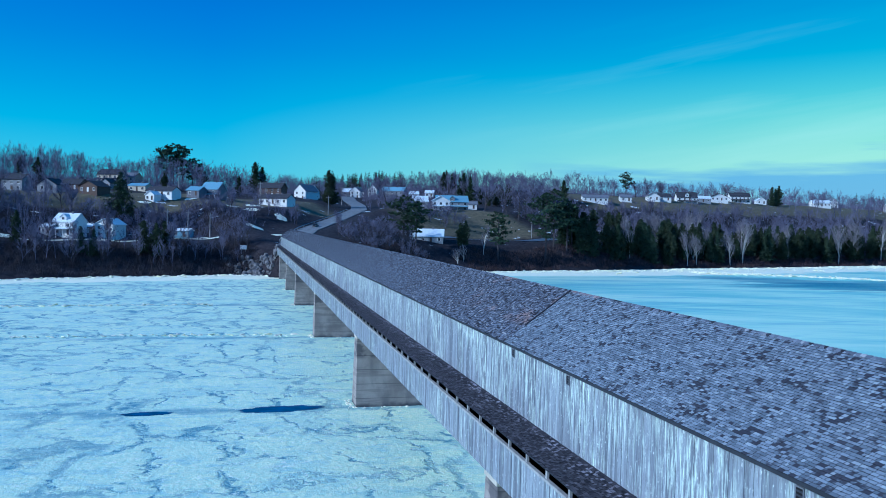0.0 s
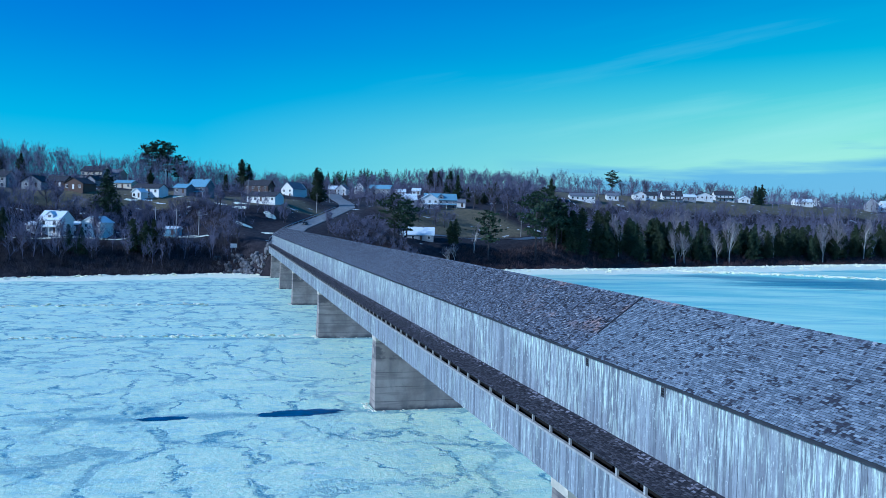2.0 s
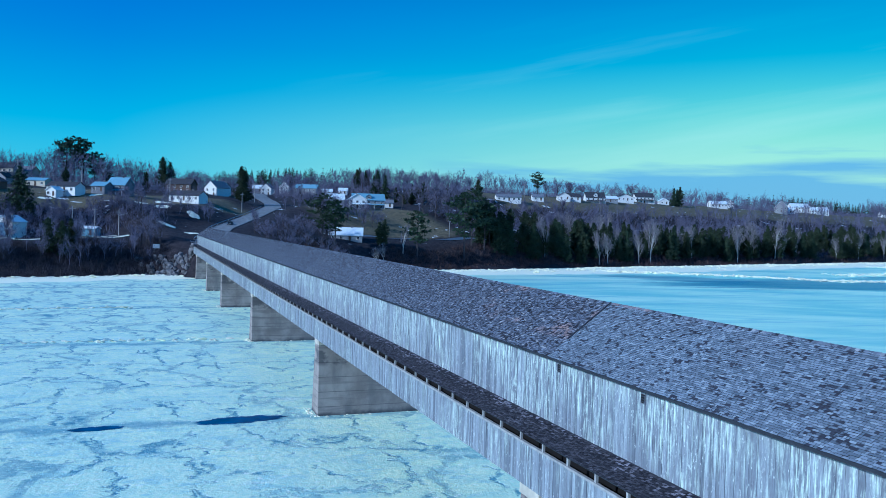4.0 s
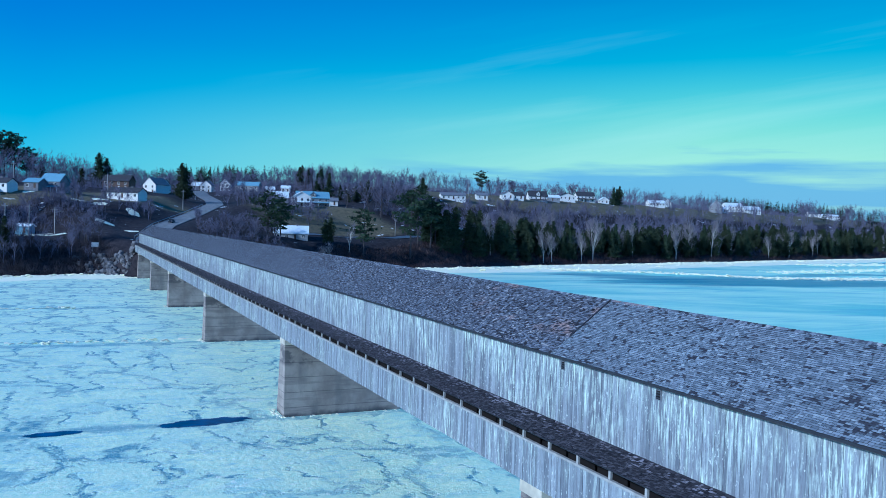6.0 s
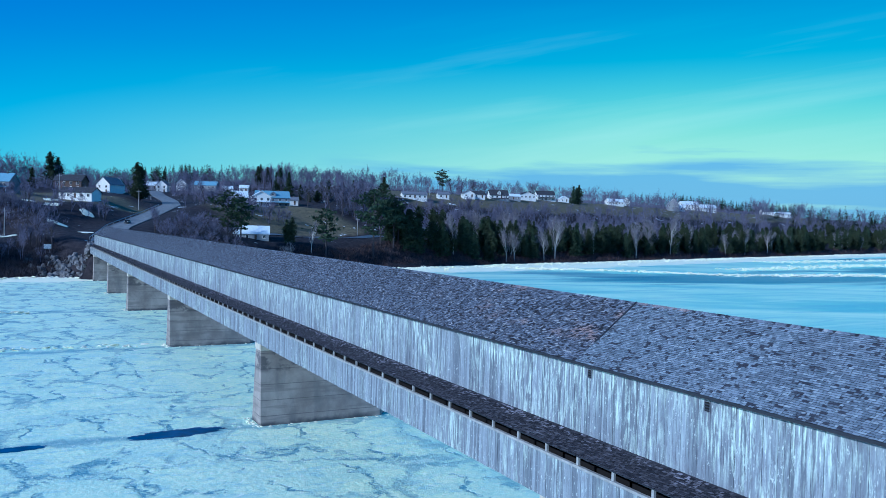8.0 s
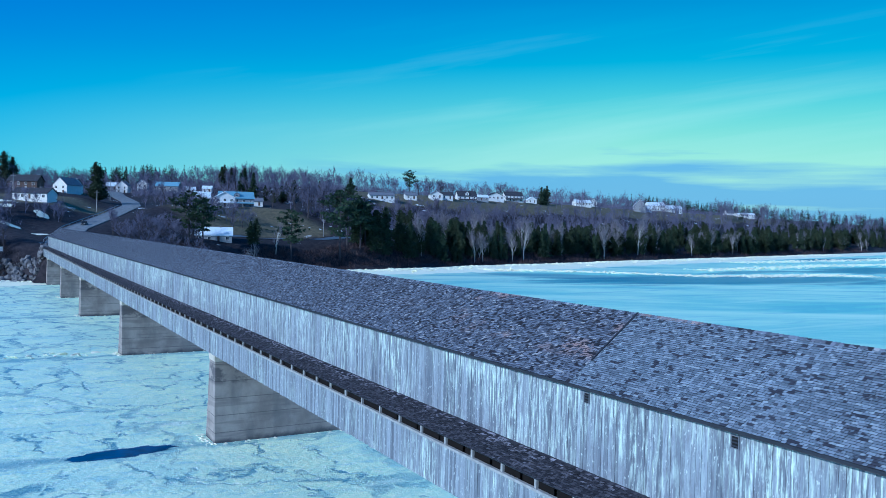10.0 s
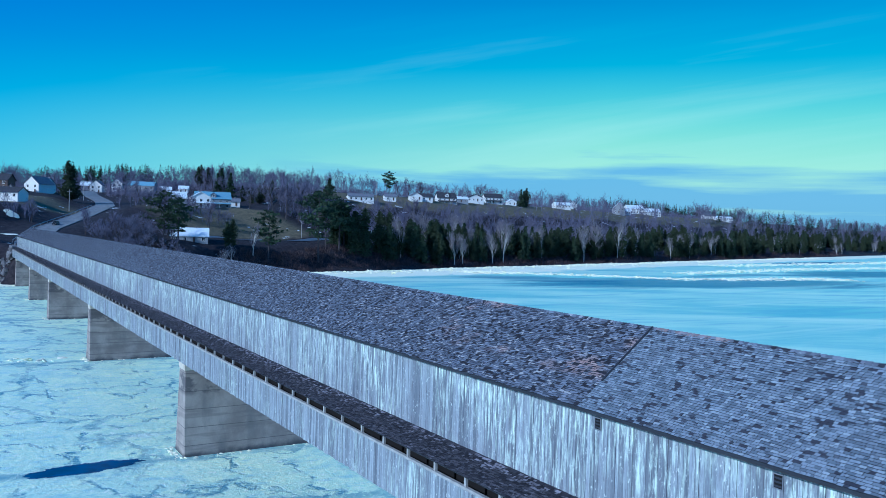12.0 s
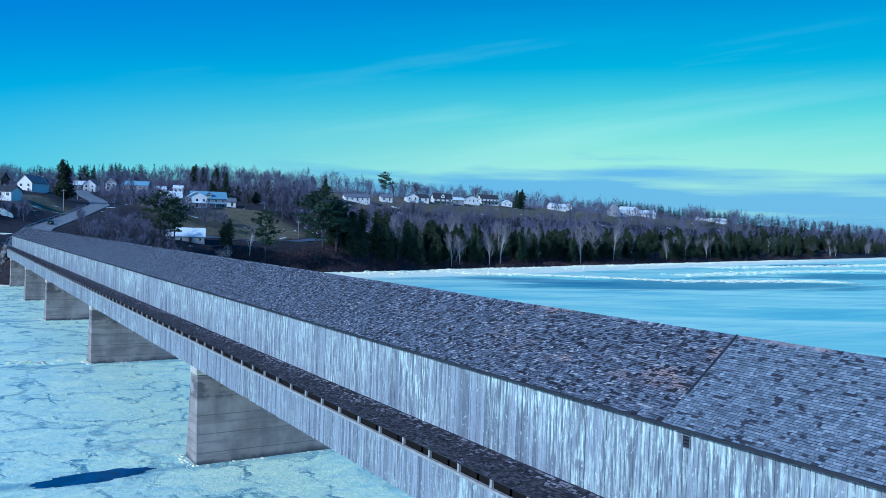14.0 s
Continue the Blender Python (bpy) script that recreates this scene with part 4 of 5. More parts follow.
# ---- houses: along the shore, back from it, turn, width, depth, eave height, roof rise, walls, roof, porch, dormer ----
HOUSES = [
    ("white two-storey house with pale snowy roof and porch", -68, 56, -6, 9.5, 8, 5.0, 3.2, M_WHITE, M_ROOFS, True, True, "x"),
    ("low white shed beside the porch house", -75, 57, -6, 4.5, 5, 2.6, 0.9, M_GREY, M_ROOFS, False, False, "x"),
    ("dark garage between the two white houses", -60, 60, -4, 6.0, 6, 2.4, 1.0, M_BROWN, M_ROOFS, False, False, "x"),
    ("white gabled house with dark windows", -53, 55, -4, 8.0, 9, 5.0, 2.2, M_WHITE, M_ROOFS, False, False, "y"),
    ("small pale blue shed with flat roof", -24, 56, 0, 7.5, 5, 2.6, 0.8, M_ROOFB, M_ROOFS, False, False, "x"),
    ("low brown bungalow with white-edged gable", -50, 108, -8, 10.0, 9, 3.2, 2.4, M_BROWN, M_ROOFD, False, False, "y"),
    ("low dark gabled bungalow on the hillside", -66, 119, 0, 9.5, 9, 3.2, 2.8, M_GREY, M_ROOFD, False, False, "y"),
    ("low dark bungalow with long roof on the hillside", -56.5, 120, 2, 9.0, 8, 3.2, 2.4, M_BROWN, M_ROOFD, False, False, "x"),
    ("grey house at the edge of the wood", -80, 126, 2, 10.0, 8, 4.4, 2.4, M_GREY, M_ROOFD, False, False, "x"),
    ("long white bungalow with dark roof and front wing", -19, 108, -12, 15.0, 7, 3.0, 1.9, M_WHITE, M_ROOFD, False, False, "x"),
    ("small white front wing of the bungalow", -25, 103, -12, 5.0, 5, 2.4, 1.6, M_WHITE, M_ROOFS, False, False, "y"),
    ("big cream two-storey house with dark roof", -22, 214, -6, 14.0, 9, 5.8, 3.0, M_CREAM, M_ROOFD, True, False, "x"),
    ("cream wing of the big house", -11, 214, -6, 9.0, 8, 4.4, 2.6, M_CREAM, M_ROOFG, False, False, "x"),
    ("cream garage with blue roof edge", -22, 143, -6, 10.0, 6, 2.6, 1.2, M_CREAM, M_ROOFB, False, False, "x"),
    ("dark garage under the big house", -36, 150, -6, 6.0, 6, 2.8, 2.2, M_GREY, M_ROOFD, False, False, "y"),
    ("house with bright blue metal roof", 6, 110, -10, 9.5, 8, 4.6, 3.4, M_ROOFG, M_ROOFB, True, False, "x"),
    ("low wing with bright blue metal roof", -3, 108, -10, 7.0, 7, 3.4, 1.8, M_ROOFG, M_ROOFB, False, False, "x"),
    ("long white motel-like house with dark roof", 35, 99, -14, 16.5, 8, 3.2, 2.2, M_WHITE, M_ROOFD, False, False, "x"),
    ("dark brown house behind the long white house", 56, 160, -8, 15.0, 8, 4.4, 3.0, M_BROWN, M_ROOFD, False, False, "x"),
    ("white house with steep front gable", 78, 162, -24, 9.0, 11, 4.6, 3.8, M_WHITE, M_ROOFG, False, True, "y"),
    ("white rear wing with steep roof", 84, 170, -24, 8.0, 9, 4.2, 3.6, M_WHITE, M_ROOFG, False, False, "x"),
    ("open garage with snowy roof at the street's crest", 176, 304, 10, 7.5, 6, 3.4, 2.6, M_GREY, M_ROOFS, False, False, "x"),
    ("white gabled house at the street's crest", 163, 262, -6, 8.0, 9, 4.6, 3.2, M_WHITE, M_ROOFG, False, False, "y"),
    ("white gabled house with tall front", 175, 258, 4, 7.0, 9, 5.2, 3.4, M_WHITE, M_ROOFG, False, False, "y"),
    ("blue-grey house behind bare birches", 176, 228, -6, 17.0, 8, 4.6, 2.6, M_GREY, M_ROOFB, False, False, "x"),
    ("white cottage with snowy roof among trees", 181, 208, 12, 7.0, 6, 2.8, 1.8, M_WHITE, M_ROOFS, False, False, "x"),
    ("white shed with snowy roof among trees", 194, 207, 0, 6.0, 6, 2.8, 1.8, M_WHITE, M_ROOFS, False, False, "x"),
    ("large blue-grey house with white gabled front and balcony", 140, 97, 14, 18.0, 9, 4.6, 3.4, M_GREY, M_ROOFB, True, True, "x"),
    ("white gabled front wing with balcony", 125, 86, 14, 10.0, 8, 5.4, 2.8, M_WHITE, M_ROOFS, True, False, "y"),
    ("blue-grey rear wing with pale roof", 117, 94, 14, 8.0, 8, 4.4, 3.0, M_GREY, M_ROOFS, False, False, "x"),
    ("small white cottage beside the lawn", 158, 104, 8, 8.0, 6, 2.8, 1.6, M_WHITE, M_ROOFG, False, False, "x"),
    ("low boathouse with snowy roof by the road", 81, 28, 6, 15.0, 8, 2.0, 3.2, M_GREY, M_ROOFS, False, False, "x"),
    ("long low house with blue-grey roof", 266, 112, 8, 17.0, 8, 2.8, 1.8, M_WHITE, M_ROOFG, False, False, "x"),
    ("white cottage on the ridge", 297, 114, 6, 8.0, 7, 2.8, 1.8, M_WHITE, M_ROOFG, False, False, "x"),
    ("white house with grey roof on the ridge", 332, 121, 6, 9.0, 8, 3.4, 2.4, M_WHITE, M_ROOFG, False, False, "y"),
    ("white house with dark roof on the ridge", 345, 122, 6, 9.0, 8, 3.4, 2.4, M_WHITE, M_ROOFD, False, False, "x"),
    ("white house with steep gable and dormer", 376, 128, 6, 15.0, 9, 3.6, 4.0, M_WHITE, M_ROOFD, True, True, "x"),
    ("pale low house on the ridge", 402, 134, 6, 12.0, 8, 3.0, 2.0, M_GREY, M_ROOFS, False, False, "x"),
    ("white house with broad grey gable", 424, 136, 6, 14.0, 8, 3.8, 2.8, M_WHITE, M_ROOFD, False, False, "y"),
    ("dark-roofed white house on the ridge", 455, 140, 6, 16.0, 9, 4.8, 3.2, M_WHITE, M_ROOFD, True, False, "x"),
    ("white garage on the ridge", 487, 142, 4, 8.0, 7, 3.0, 2.4, M_WHITE, M_ROOFS, False, False, "y"),
    ("long white farmhouse with pale roof", 566, 137, 6, 16.0, 9, 3.6, 2.6, M_WHITE, M_ROOFS, False, False, "x"),
    ("white house beside the farmhouse", 586, 138, 6, 9.0, 8, 4.4, 3.4, M_WHITE, M_ROOFG, False, False, "y"),
    ("grey weathered barn with pale roof", 672, 130, -18, 12.0, 16, 6.5, 6.0, M_GREY, M_ROOFS, False, False, "y"),
    ("white annex beside the barn", 690, 131, 4, 10.0, 8, 4.0, 3.0, M_WHITE, M_ROOFS, False, False, "x"),
    ("white domed storage shed", 748, 150, 4, 20.0, 14, 6.0, 4.0, M_WHITE, M_ROOFS, False, False, "x"),
    ("low white farm shed with pale roof", 760, 134, 4, 20.0, 10, 4.4, 3.6, M_WHITE, M_ROOFS, False, False, "x"),
    ("long low white shed with pale roof", 980, 132, 4, 26.0, 10, 4.0, 2.0, M_WHITE, M_ROOFS, False, False, "x"),
    ("white house at the wood's edge", 1010, 165, 4, 12.0, 10, 5.0, 3.4, M_WHITE, M_ROOFG, False, False, "x"),
]
KEEP_CLEAR = []
for row in HOUSES:
    hx, hy = from_us(row[1], row[2])
    KEEP_CLEAR.append((hx, hy, max(row[4], row[5]) * 0.5 + 3.5))
    hx, hy = from_us(row[1] - 3, row[2] - 14)
    KEEP_CLEAR.append((hx, hy, 7.0))
    if row[2] < 60:
        for back_off in (22, 30):
            hx, hy = from_us(row[1] + 2, row[2] - back_off)
            KEEP_CLEAR.append((hx, hy, 5.5))


def window(parent, x, y, z, w, h, turn):
    """A framed pane on a wall that faces -y (turn 0) or -x (turn -90)."""
    bm = bmesh.new()
    for x0, x1, z0, z1 in ((-w / 2 - 0.1, w / 2 + 0.1, -h / 2 - 0.12, -h / 2), (-w / 2 - 0.1, w / 2 + 0.1, h / 2, h / 2 + 0.1), (-w / 2 - 0.1, -w / 2, -h / 2, h / 2), (w / 2, w / 2 + 0.1, -h / 2, h / 2), (-0.03, 0.03, -h / 2, h / 2)):
        box(bm, x0, x1, -0.07, 0.02, z0, z1)
    fr = part("window", bm, M_WHITE, parent)
    fr.matrix_basis = pose(x, y, z, 0, 0, turn)
    bm = bmesh.new()
    box(bm, -w / 2, w / 2, -0.035, 0.01, -h / 2, h / 2)
    part("pane", bm, M_GLASS, fr, "dark glass pane")


def house(label, u, s, turn, w, d, eave, rise, m_wall, m_roof, porch, dormer, ridge):
    x, y = from_us(u, s)
    z = min(ground_height(x + a * w * 0.4, y + b * d * 0.4) for a in (-1, 1) for b in (-1, 1))
    t = thing("house", label, "house", "houses of the town", at=(x, y, z), rz=turn - 22)
    base = max(ground_height(x + a * w * 0.4, y + b * d * 0.4) for a in (-1, 1) for b in (-1, 1)) - z
    e = eave + base * 0.5
    hw, hd = w / 2, d / 2
    bm = bmesh.new()
    if ridge == "y":
        prism(bm, [(-hw, -0.6), (hw, -0.6), (hw, e), (0, e + rise), (-hw, e)], -hd, hd)
    else:
        prism(bm, [(-hd, -0.6), (hd, -0.6), (hd, e), (0, e + rise), (-hd, e)], -hw, hw)
        bmesh.ops.rotate(bm, verts=bm.verts, cent=(0, 0, 0), matrix=Matrix.Rotation(radians(90), 3, "Z"))
    part("wall", bm, m_wall, t)
    ov, th = 0.45, 0.22
    span, run = (hw, hd) if ridge == "y" else (hd, hw)
    k = rise / span
    bm = bmesh.new()
    prism(bm, [(-span - ov, e - ov * k + 0.03), (0, e + rise + 0.03), (span + ov, e - ov * k + 0.03), (span + ov, e - ov * k + th), (0, e + rise + th + 0.05), (-span - ov, e - ov * k + th)], -run - ov, run + ov)
    if ridge != "y":
        bmesh.ops.rotate(bm, verts=bm.verts, cent=(0, 0, 0), matrix=Matrix.Rotation(radians(90), 3, "Z"))
    roof = part("roof", bm, m_roof, t)
    bm = bmesh.new()
    box(bm, -0.35, 0.35, -0.35, 0.35, e + rise * 0.4, e + rise + 0.9)
    ch = part("chimney", bm, M_ROCK, t)
    ch.location = (hw * 0.35 if ridge != "y" else 0.0, 0 if ridge != "y" else hd * 0.4, 0)
    floors = 2 if eave > 4 else 1
    n = max(2, int(w / 3.2))
    for f in range(floors):
        zz = e - 1.35 - 2.5 * f
        for i in range(n):
            xx = -hw + w * (i + 0.5) / n
            if f == floors - 1 and i == n // 2:
                bm = bmesh.new()
                box(bm, xx - 0.5, xx + 0.5, -hd - 0.06, -hd + 0.02, zz - 1.25, zz + 0.85)
                part("door", bm, M_BROWN if m_wall is not M_BROWN else M_WHITE, t)
            else:
                window(t, xx, -hd, zz, 1.1, 1.25, 0)
        for i in range(2):
            window(t, -hw, -hd + d * (i + 0.5) / 2, zz, 1.0, 1.2, -90)
    if porch:
        bm = bmesh.new()
        prism(bm, [(-hd - 2.2, e - 2.7), (-hd + 0.0, e - 2.1), (-hd + 0.0, e - 2.3), (-hd - 2.2, e - 2.9)], -hw, hw)
        bmesh.ops.rotate(bm, verts=bm.verts, cent=(0, 0, 0), matrix=Matrix.Rotation(radians(90), 3, "Z"))
        part("porch_roof", bm, m_roof, t)
        for i in range(4):
            xx = -hw + 0.15 + (w - 0.3) * i / 3
            bm = bmesh.new()
            box(bm, xx - 0.09, xx + 0.09, -hd - 2.1, -hd - 1.9, -0.6, e - 2.75)
            part("porch_post", bm, M_WHITE, t)
    if dormer and ridge == "x":
        bm = bmesh.new()
        prism(bm, [(-1.4, e + 0.2), (1.4, e + 0.2), (1.4, e + rise * 0.55), (0, e + rise * 0.9), (-1.4, e + rise * 0.55)], -hd + 0.3, 0)
        dm = part("dormer", bm, m_wall, t)
        window(dm, 0, -hd + 0.3, e + rise * 0.4, 1.1, 0.9, 0)
        bm = bmesh.new()
        prism(bm, [(-1.75, e + rise * 0.5), (0, e + rise * 0.92), (1.75, e + rise * 0.5), (1.75, e + rise * 0.58), (0, e + rise * 1.0), (-1.75, e + rise * 0.58)], -hd, 0.3)
        part("roof", bm, m_roof, dm)
    return t


for row in HOUSES:
    house(*row)

# ---- trees ----
def grow(bm_t, bm_c, p, d, length, rad, level, r, spec):
    """One limb and what grows from it; thick wood into bm_t, twigs into bm_c."""
    steps = spec.get("steps", (3, 3, 2, 1, 1))[level]
    pts = [p.copy()]
    for i in range(steps):
        d = (d + Vector((r.uniform(-1, 1), r.uniform(-1, 1), r.uniform(-0.3, 0.9))) * spec["bend"]).normalized()
        p = p + d * (length / steps)
        pts.append(p.copy())
    for i in range(steps):
        r0, r1 = rad * (1 - 0.55 * i / steps), rad * (1 - 0.55 * (i + 1) / steps)
        limb(bm_t if level < spec["wood"] else bm_c, pts[i], pts[i + 1], r0, r1, spec.get("sides", (5, 4, 3, 2, 2))[level])
    if level >= spec["levels"]:
        return
    n = spec["kids"][level]
    for k in range(n):
        f = r.uniform(spec["low"] if level == 0 else 0.25, 1.0)
        i = min(int(f * steps), steps - 1)
        q = pts[i].lerp(pts[i + 1], f * steps - i)
        a = r.uniform(0, 2 * math.pi)
        side = Vector((math.cos(a), math.sin(a), 0))
        nd = (d * spec["up"][level] + side * spec["out"][level] + Vector((0, 0, 0.25))).normalized()
        grow(bm_t, bm_c, q, nd, length * r.uniform(0.42, 0.66) * (1.15 - 0.45 * f if level == 0 else 1), max(rad * 0.42, spec["thin"]), level + 1, r, spec)


def limb(store, a, b, r0, r1, sides):
    verts, faces = store
    n = len(verts)
    if sides == 2:
        dx, dy = b[0] - a[0], b[1] - a[1]
        l = math.hypot(dx, dy) or 1.0
        ex, ey = (-dy / l, dx / l) if l > 1e-6 else (1.0, 0.0)
        verts += [(a[0] + ex * r0, a[1] + ey * r0, a[2]), (a[0] - ex * r0, a[1] - ey * r0, a[2]), (b[0] - ex * r1, b[1] - ey * r1, b[2]), (b[0] + ex * r1, b[1] + ey * r1, b[2])]
        faces.append((n, n + 1, n + 2, n + 3))
        return
    d = (b - a).normalized()
    e = d.orthogonal().normalized()
    g = d.cross(e)
    for c, rr in ((a, r0), (b, r1)):
        for i in range(sides):
            t = 2 * math.pi * i / sides
            k0, k1 = math.cos(t) * rr, math.sin(t) * rr
            verts.append((c[0] + e[0] * k0 + g[0] * k1, c[1] + e[1] * k0 + g[1] * k1, c[2] + e[2] * k0 + g[2] * k1))
    for i in range(sides):
        j = (i + 1) % sides
        faces.append((n + i, n + j, n + sides + j, n + sides + i))


def bare_tree(name, height, seed, spec, m_wood, m_twig, label, category="tree"):
    r = random.Random(seed)
    wood, twigs = ([], []), ([], [])
    grow(wood, twigs, Vector((0, 0, -0.4)), Vector((0, 0, 1)), height * 0.72, height * 0.014 + 0.05, 0, r, spec)
    t = thing(name, label, category)
    raw("trunk", *wood, m_wood, t)
    raw("crown", *twigs, m_twig, t)
    return t


ROUND = dict(levels=4, wood=2, bend=0.16, low=0.20, kids=(11, 6, 4, 4), up=(0.65, 0.75, 0.8, 0.8), out=(0.85, 0.8, 0.8, 0.8), thin=0.032)
TALL = dict(levels=4, wood=2, bend=0.10, low=0.25, kids=(12, 5, 4, 4), up=(1.0, 0.9, 0.9, 0.9), out=(0.5, 0.55, 0.7, 0.7), thin=0.032)
FORK = dict(levels=4, wood=2, bend=0.18, low=0.10, kids=(9, 6, 4, 4), up=(0.85, 0.8, 0.8, 0.8), out=(0.7, 0.7, 0.75, 0.75), thin=0.034)
LIGHT = dict(levels=3, wood=9, bend=0.09, low=0.15, kids=(10, 5, 4), up=(0.8, 0.8, 0.8), out=(0.65, 0.75, 0.8), thin=0.046, steps=(2, 2, 1, 1), sides=(4, 3, 2, 2))


def conifer(name, height, width, seed, shape, mat, label):
    """A trunk with boughs; each bough carries many small leaf clumps."""
    r = random.Random(seed)
    wood, leaf = ([], []), ([], [])
    limb(wood, Vector((0, 0, -0.4)), Vector((0, 0, height * 0.97)), 0.015 * height + 0.05, 0.02, 6)
    base = {"spruce": 0.08, "cedar": 0.06, "pine": 0.34}[shape]
    z = height * base
    while z < height * 0.985:
        f = (z - height * base) / (height * (1 - base))
        if shape == "spruce":
            reach = width * (1 - f) ** 0.85
        elif shape == "cedar":
            reach = width * (1 - f ** 2.2) ** 0.8 * (0.75 + 0.25 * math.sin(f * 9 + seed))
        else:
            reach = width * math.sin(math.pi * (0.22 + 0.74 * f)) ** 0.8 * r.choice((0.6, 0.8, 1.0, 1.18))
        boughs = 5 if shape != "pine" else 4
        for k in range(boughs):
            a = r.uniform(0, 2 * math.pi)
            rl = reach * r.uniform(0.65, 1.12)
            droop = {"spruce": -0.28, "cedar": 0.35, "pine": 0.16}[shape] + r.uniform(-0.1, 0.1)
            tip = Vector((math.cos(a) * rl, math.sin(a) * rl, z + droop * rl))
            root = Vector((0, 0, z))
            limb(wood, root, tip, 0.03 + 0.004 * height * (1 - f), 0.012, 3)
            n = max(4, int(rl * {"spruce": 5.2, "cedar": 6.0, "pine": 5.2}[shape]))
            for i in range(n):
                g = (i + r.random()) / n
                if shape == "pine" and g < 0.35:
                    continue
                c = root.lerp(tip, g) + Vector((r.gauss(0, 1), r.gauss(0, 1), r.gauss(0, 0.7 if shape != "pine" else 0.42))) * (0.16 + 0.09 * rl)
                s = r.uniform(0.28, 0.62) * (1.0 if shape != "pine" else 1.15)
                for _ in range(2):
                    e1 = Vector((r.uniform(-1, 1), r.uniform(-1, 1), r.uniform(-0.7, 0.7))).normalized()
                    e2 = e1.cross(Vector((r.uniform(-1, 1), r.uniform(-1, 1), r.uniform(-1, 1)))).normalized()
                    b = len(leaf[0])
                    leaf[0].extend([tuple(c - e1 * s), tuple(c + e2 * s * 0.42), tuple(c + e1 * s), tuple(c - e2 * s * 0.42)])
                    leaf[1].append((b, b + 1, b + 2, b + 3))
        z += height * (0.035 if shape != "pine" else 0.042)
    t = thing(name, label, "tree")
    raw("trunk", *wood, M_BARK, t)
    raw("crown", *leaf, mat, t)
    return t


BARE = [bare_tree("bare_tree", 15, 31, ROUND, M_BARK, M_TWIG, "leafless broad-crowned tree on the winter bank"),
        bare_tree("bare_tree", 16, 32, ROUND, M_BARK, M_TWIG, "leafless broad-crowned tree on the winter bank"),
        bare_tree("bare_tree", 17, 33, TALL, M_BARK, M_TWIG, "tall slim leafless tree"),
        bare_tree("bare_tree", 13, 34, FORK, M_BARK, M_TWIG, "leafless tree forking low above the ground"),
        bare_tree("bare_tree", 15, 36, FORK, M_BARK, M_TWIG, "leafless tree forking low above the ground")]
BIRCH = [bare_tree("birch_tree", 15, 41, TALL, M_BIRCH, M_BIRCHTWIG, "leafless white-barked birch at the water's edge"),
         bare_tree("birch_tree", 14, 42, FORK, M_BIRCH, M_BIRCHTWIG, "leafless white-barked birch forking low"),
         bare_tree("birch_tree", 16, 43, ROUND, M_BIRCH, M_BIRCHTWIG, "leafless white-barked birch with wide crown")]
SLIM = dict(levels=4, wood=2, bend=0.05, low=0.12, kids=(16, 4, 3, 3), up=(2.6, 1.8, 1.4, 1.2), out=(0.45, 0.45, 0.5, 0.5), thin=0.035)
POPLAR = [bare_tree("poplar_tree", 20, 44, SLIM, M_BARK, M_TWIG, "tall narrow leafless poplar in a row")]
SPRUCE = [conifer("spruce_tree", 15, 4.0, 51, "spruce", M_PINE, "dark green spruce with drooping boughs"), conifer("spruce_tree", 13, 3.2, 52, "spruce", M_PINE, "dark green narrow spruce")]
WIDE = [conifer("spruce_tree", 16, 6.4, 58, "spruce", M_PINE, "broad dark spruce standing alone on the slope")]
CEDAR = [conifer("cedar_tree", 14, 3.6, 53, "cedar", M_CEDAR, "dense dark cedar on the riverbank"), conifer("cedar_tree", 12, 3.0, 54, "cedar", M_CEDAR, "dense dark cedar on the riverbank"), conifer("cedar_tree", 16, 4.2, 57, "cedar", M_CEDAR, "dense dark cedar on the riverbank")]
PINE = [conifer("pine_tree", 18, 5.6, 55, "pine", M_PINE, "tall white pine with layered ragged boughs"), conifer("pine_tree", 16, 4.6, 56, "pine", M_PINE, "white pine with layered ragged boughs")]
NATIVE = {}
for ob_, hh in zip(WIDE + POPLAR + BARE + BIRCH + SPRUCE + CEDAR + PINE, (16, 20, 15, 16, 17, 13, 15, 15, 14, 16, 15, 13, 14, 12, 16, 18, 16)):
    NATIVE[ob_] = hh * (0.98 if ob_ in BARE + BIRCH + POPLAR else 1.0)
    ob_["group"] = "trees on the far bank"
used = set()
tree_rng = random.Random(77)


def plant(kinds, u, s, height):
    """A tree of that height at a place on the far bank."""
    proto = tree_rng.choice(kinds)
    x, y = from_us(u, s)
    k = height / NATIVE[proto]
    m = pose(x, y, ground_height(x, y) - 0.1, 0, 0, tree_rng.uniform(0, 360)) @ Matrix.Diagonal((k * tree_rng.uniform(0.88, 1.12), k * tree_rng.uniform(0.88, 1.12), k, 1))
    if proto not in used:
        used.add(proto)
        proto.matrix_basis = m
        return proto
    ob = copy_thing(proto, Matrix.Identity(4))
    ob.matrix_basis = m
    return ob


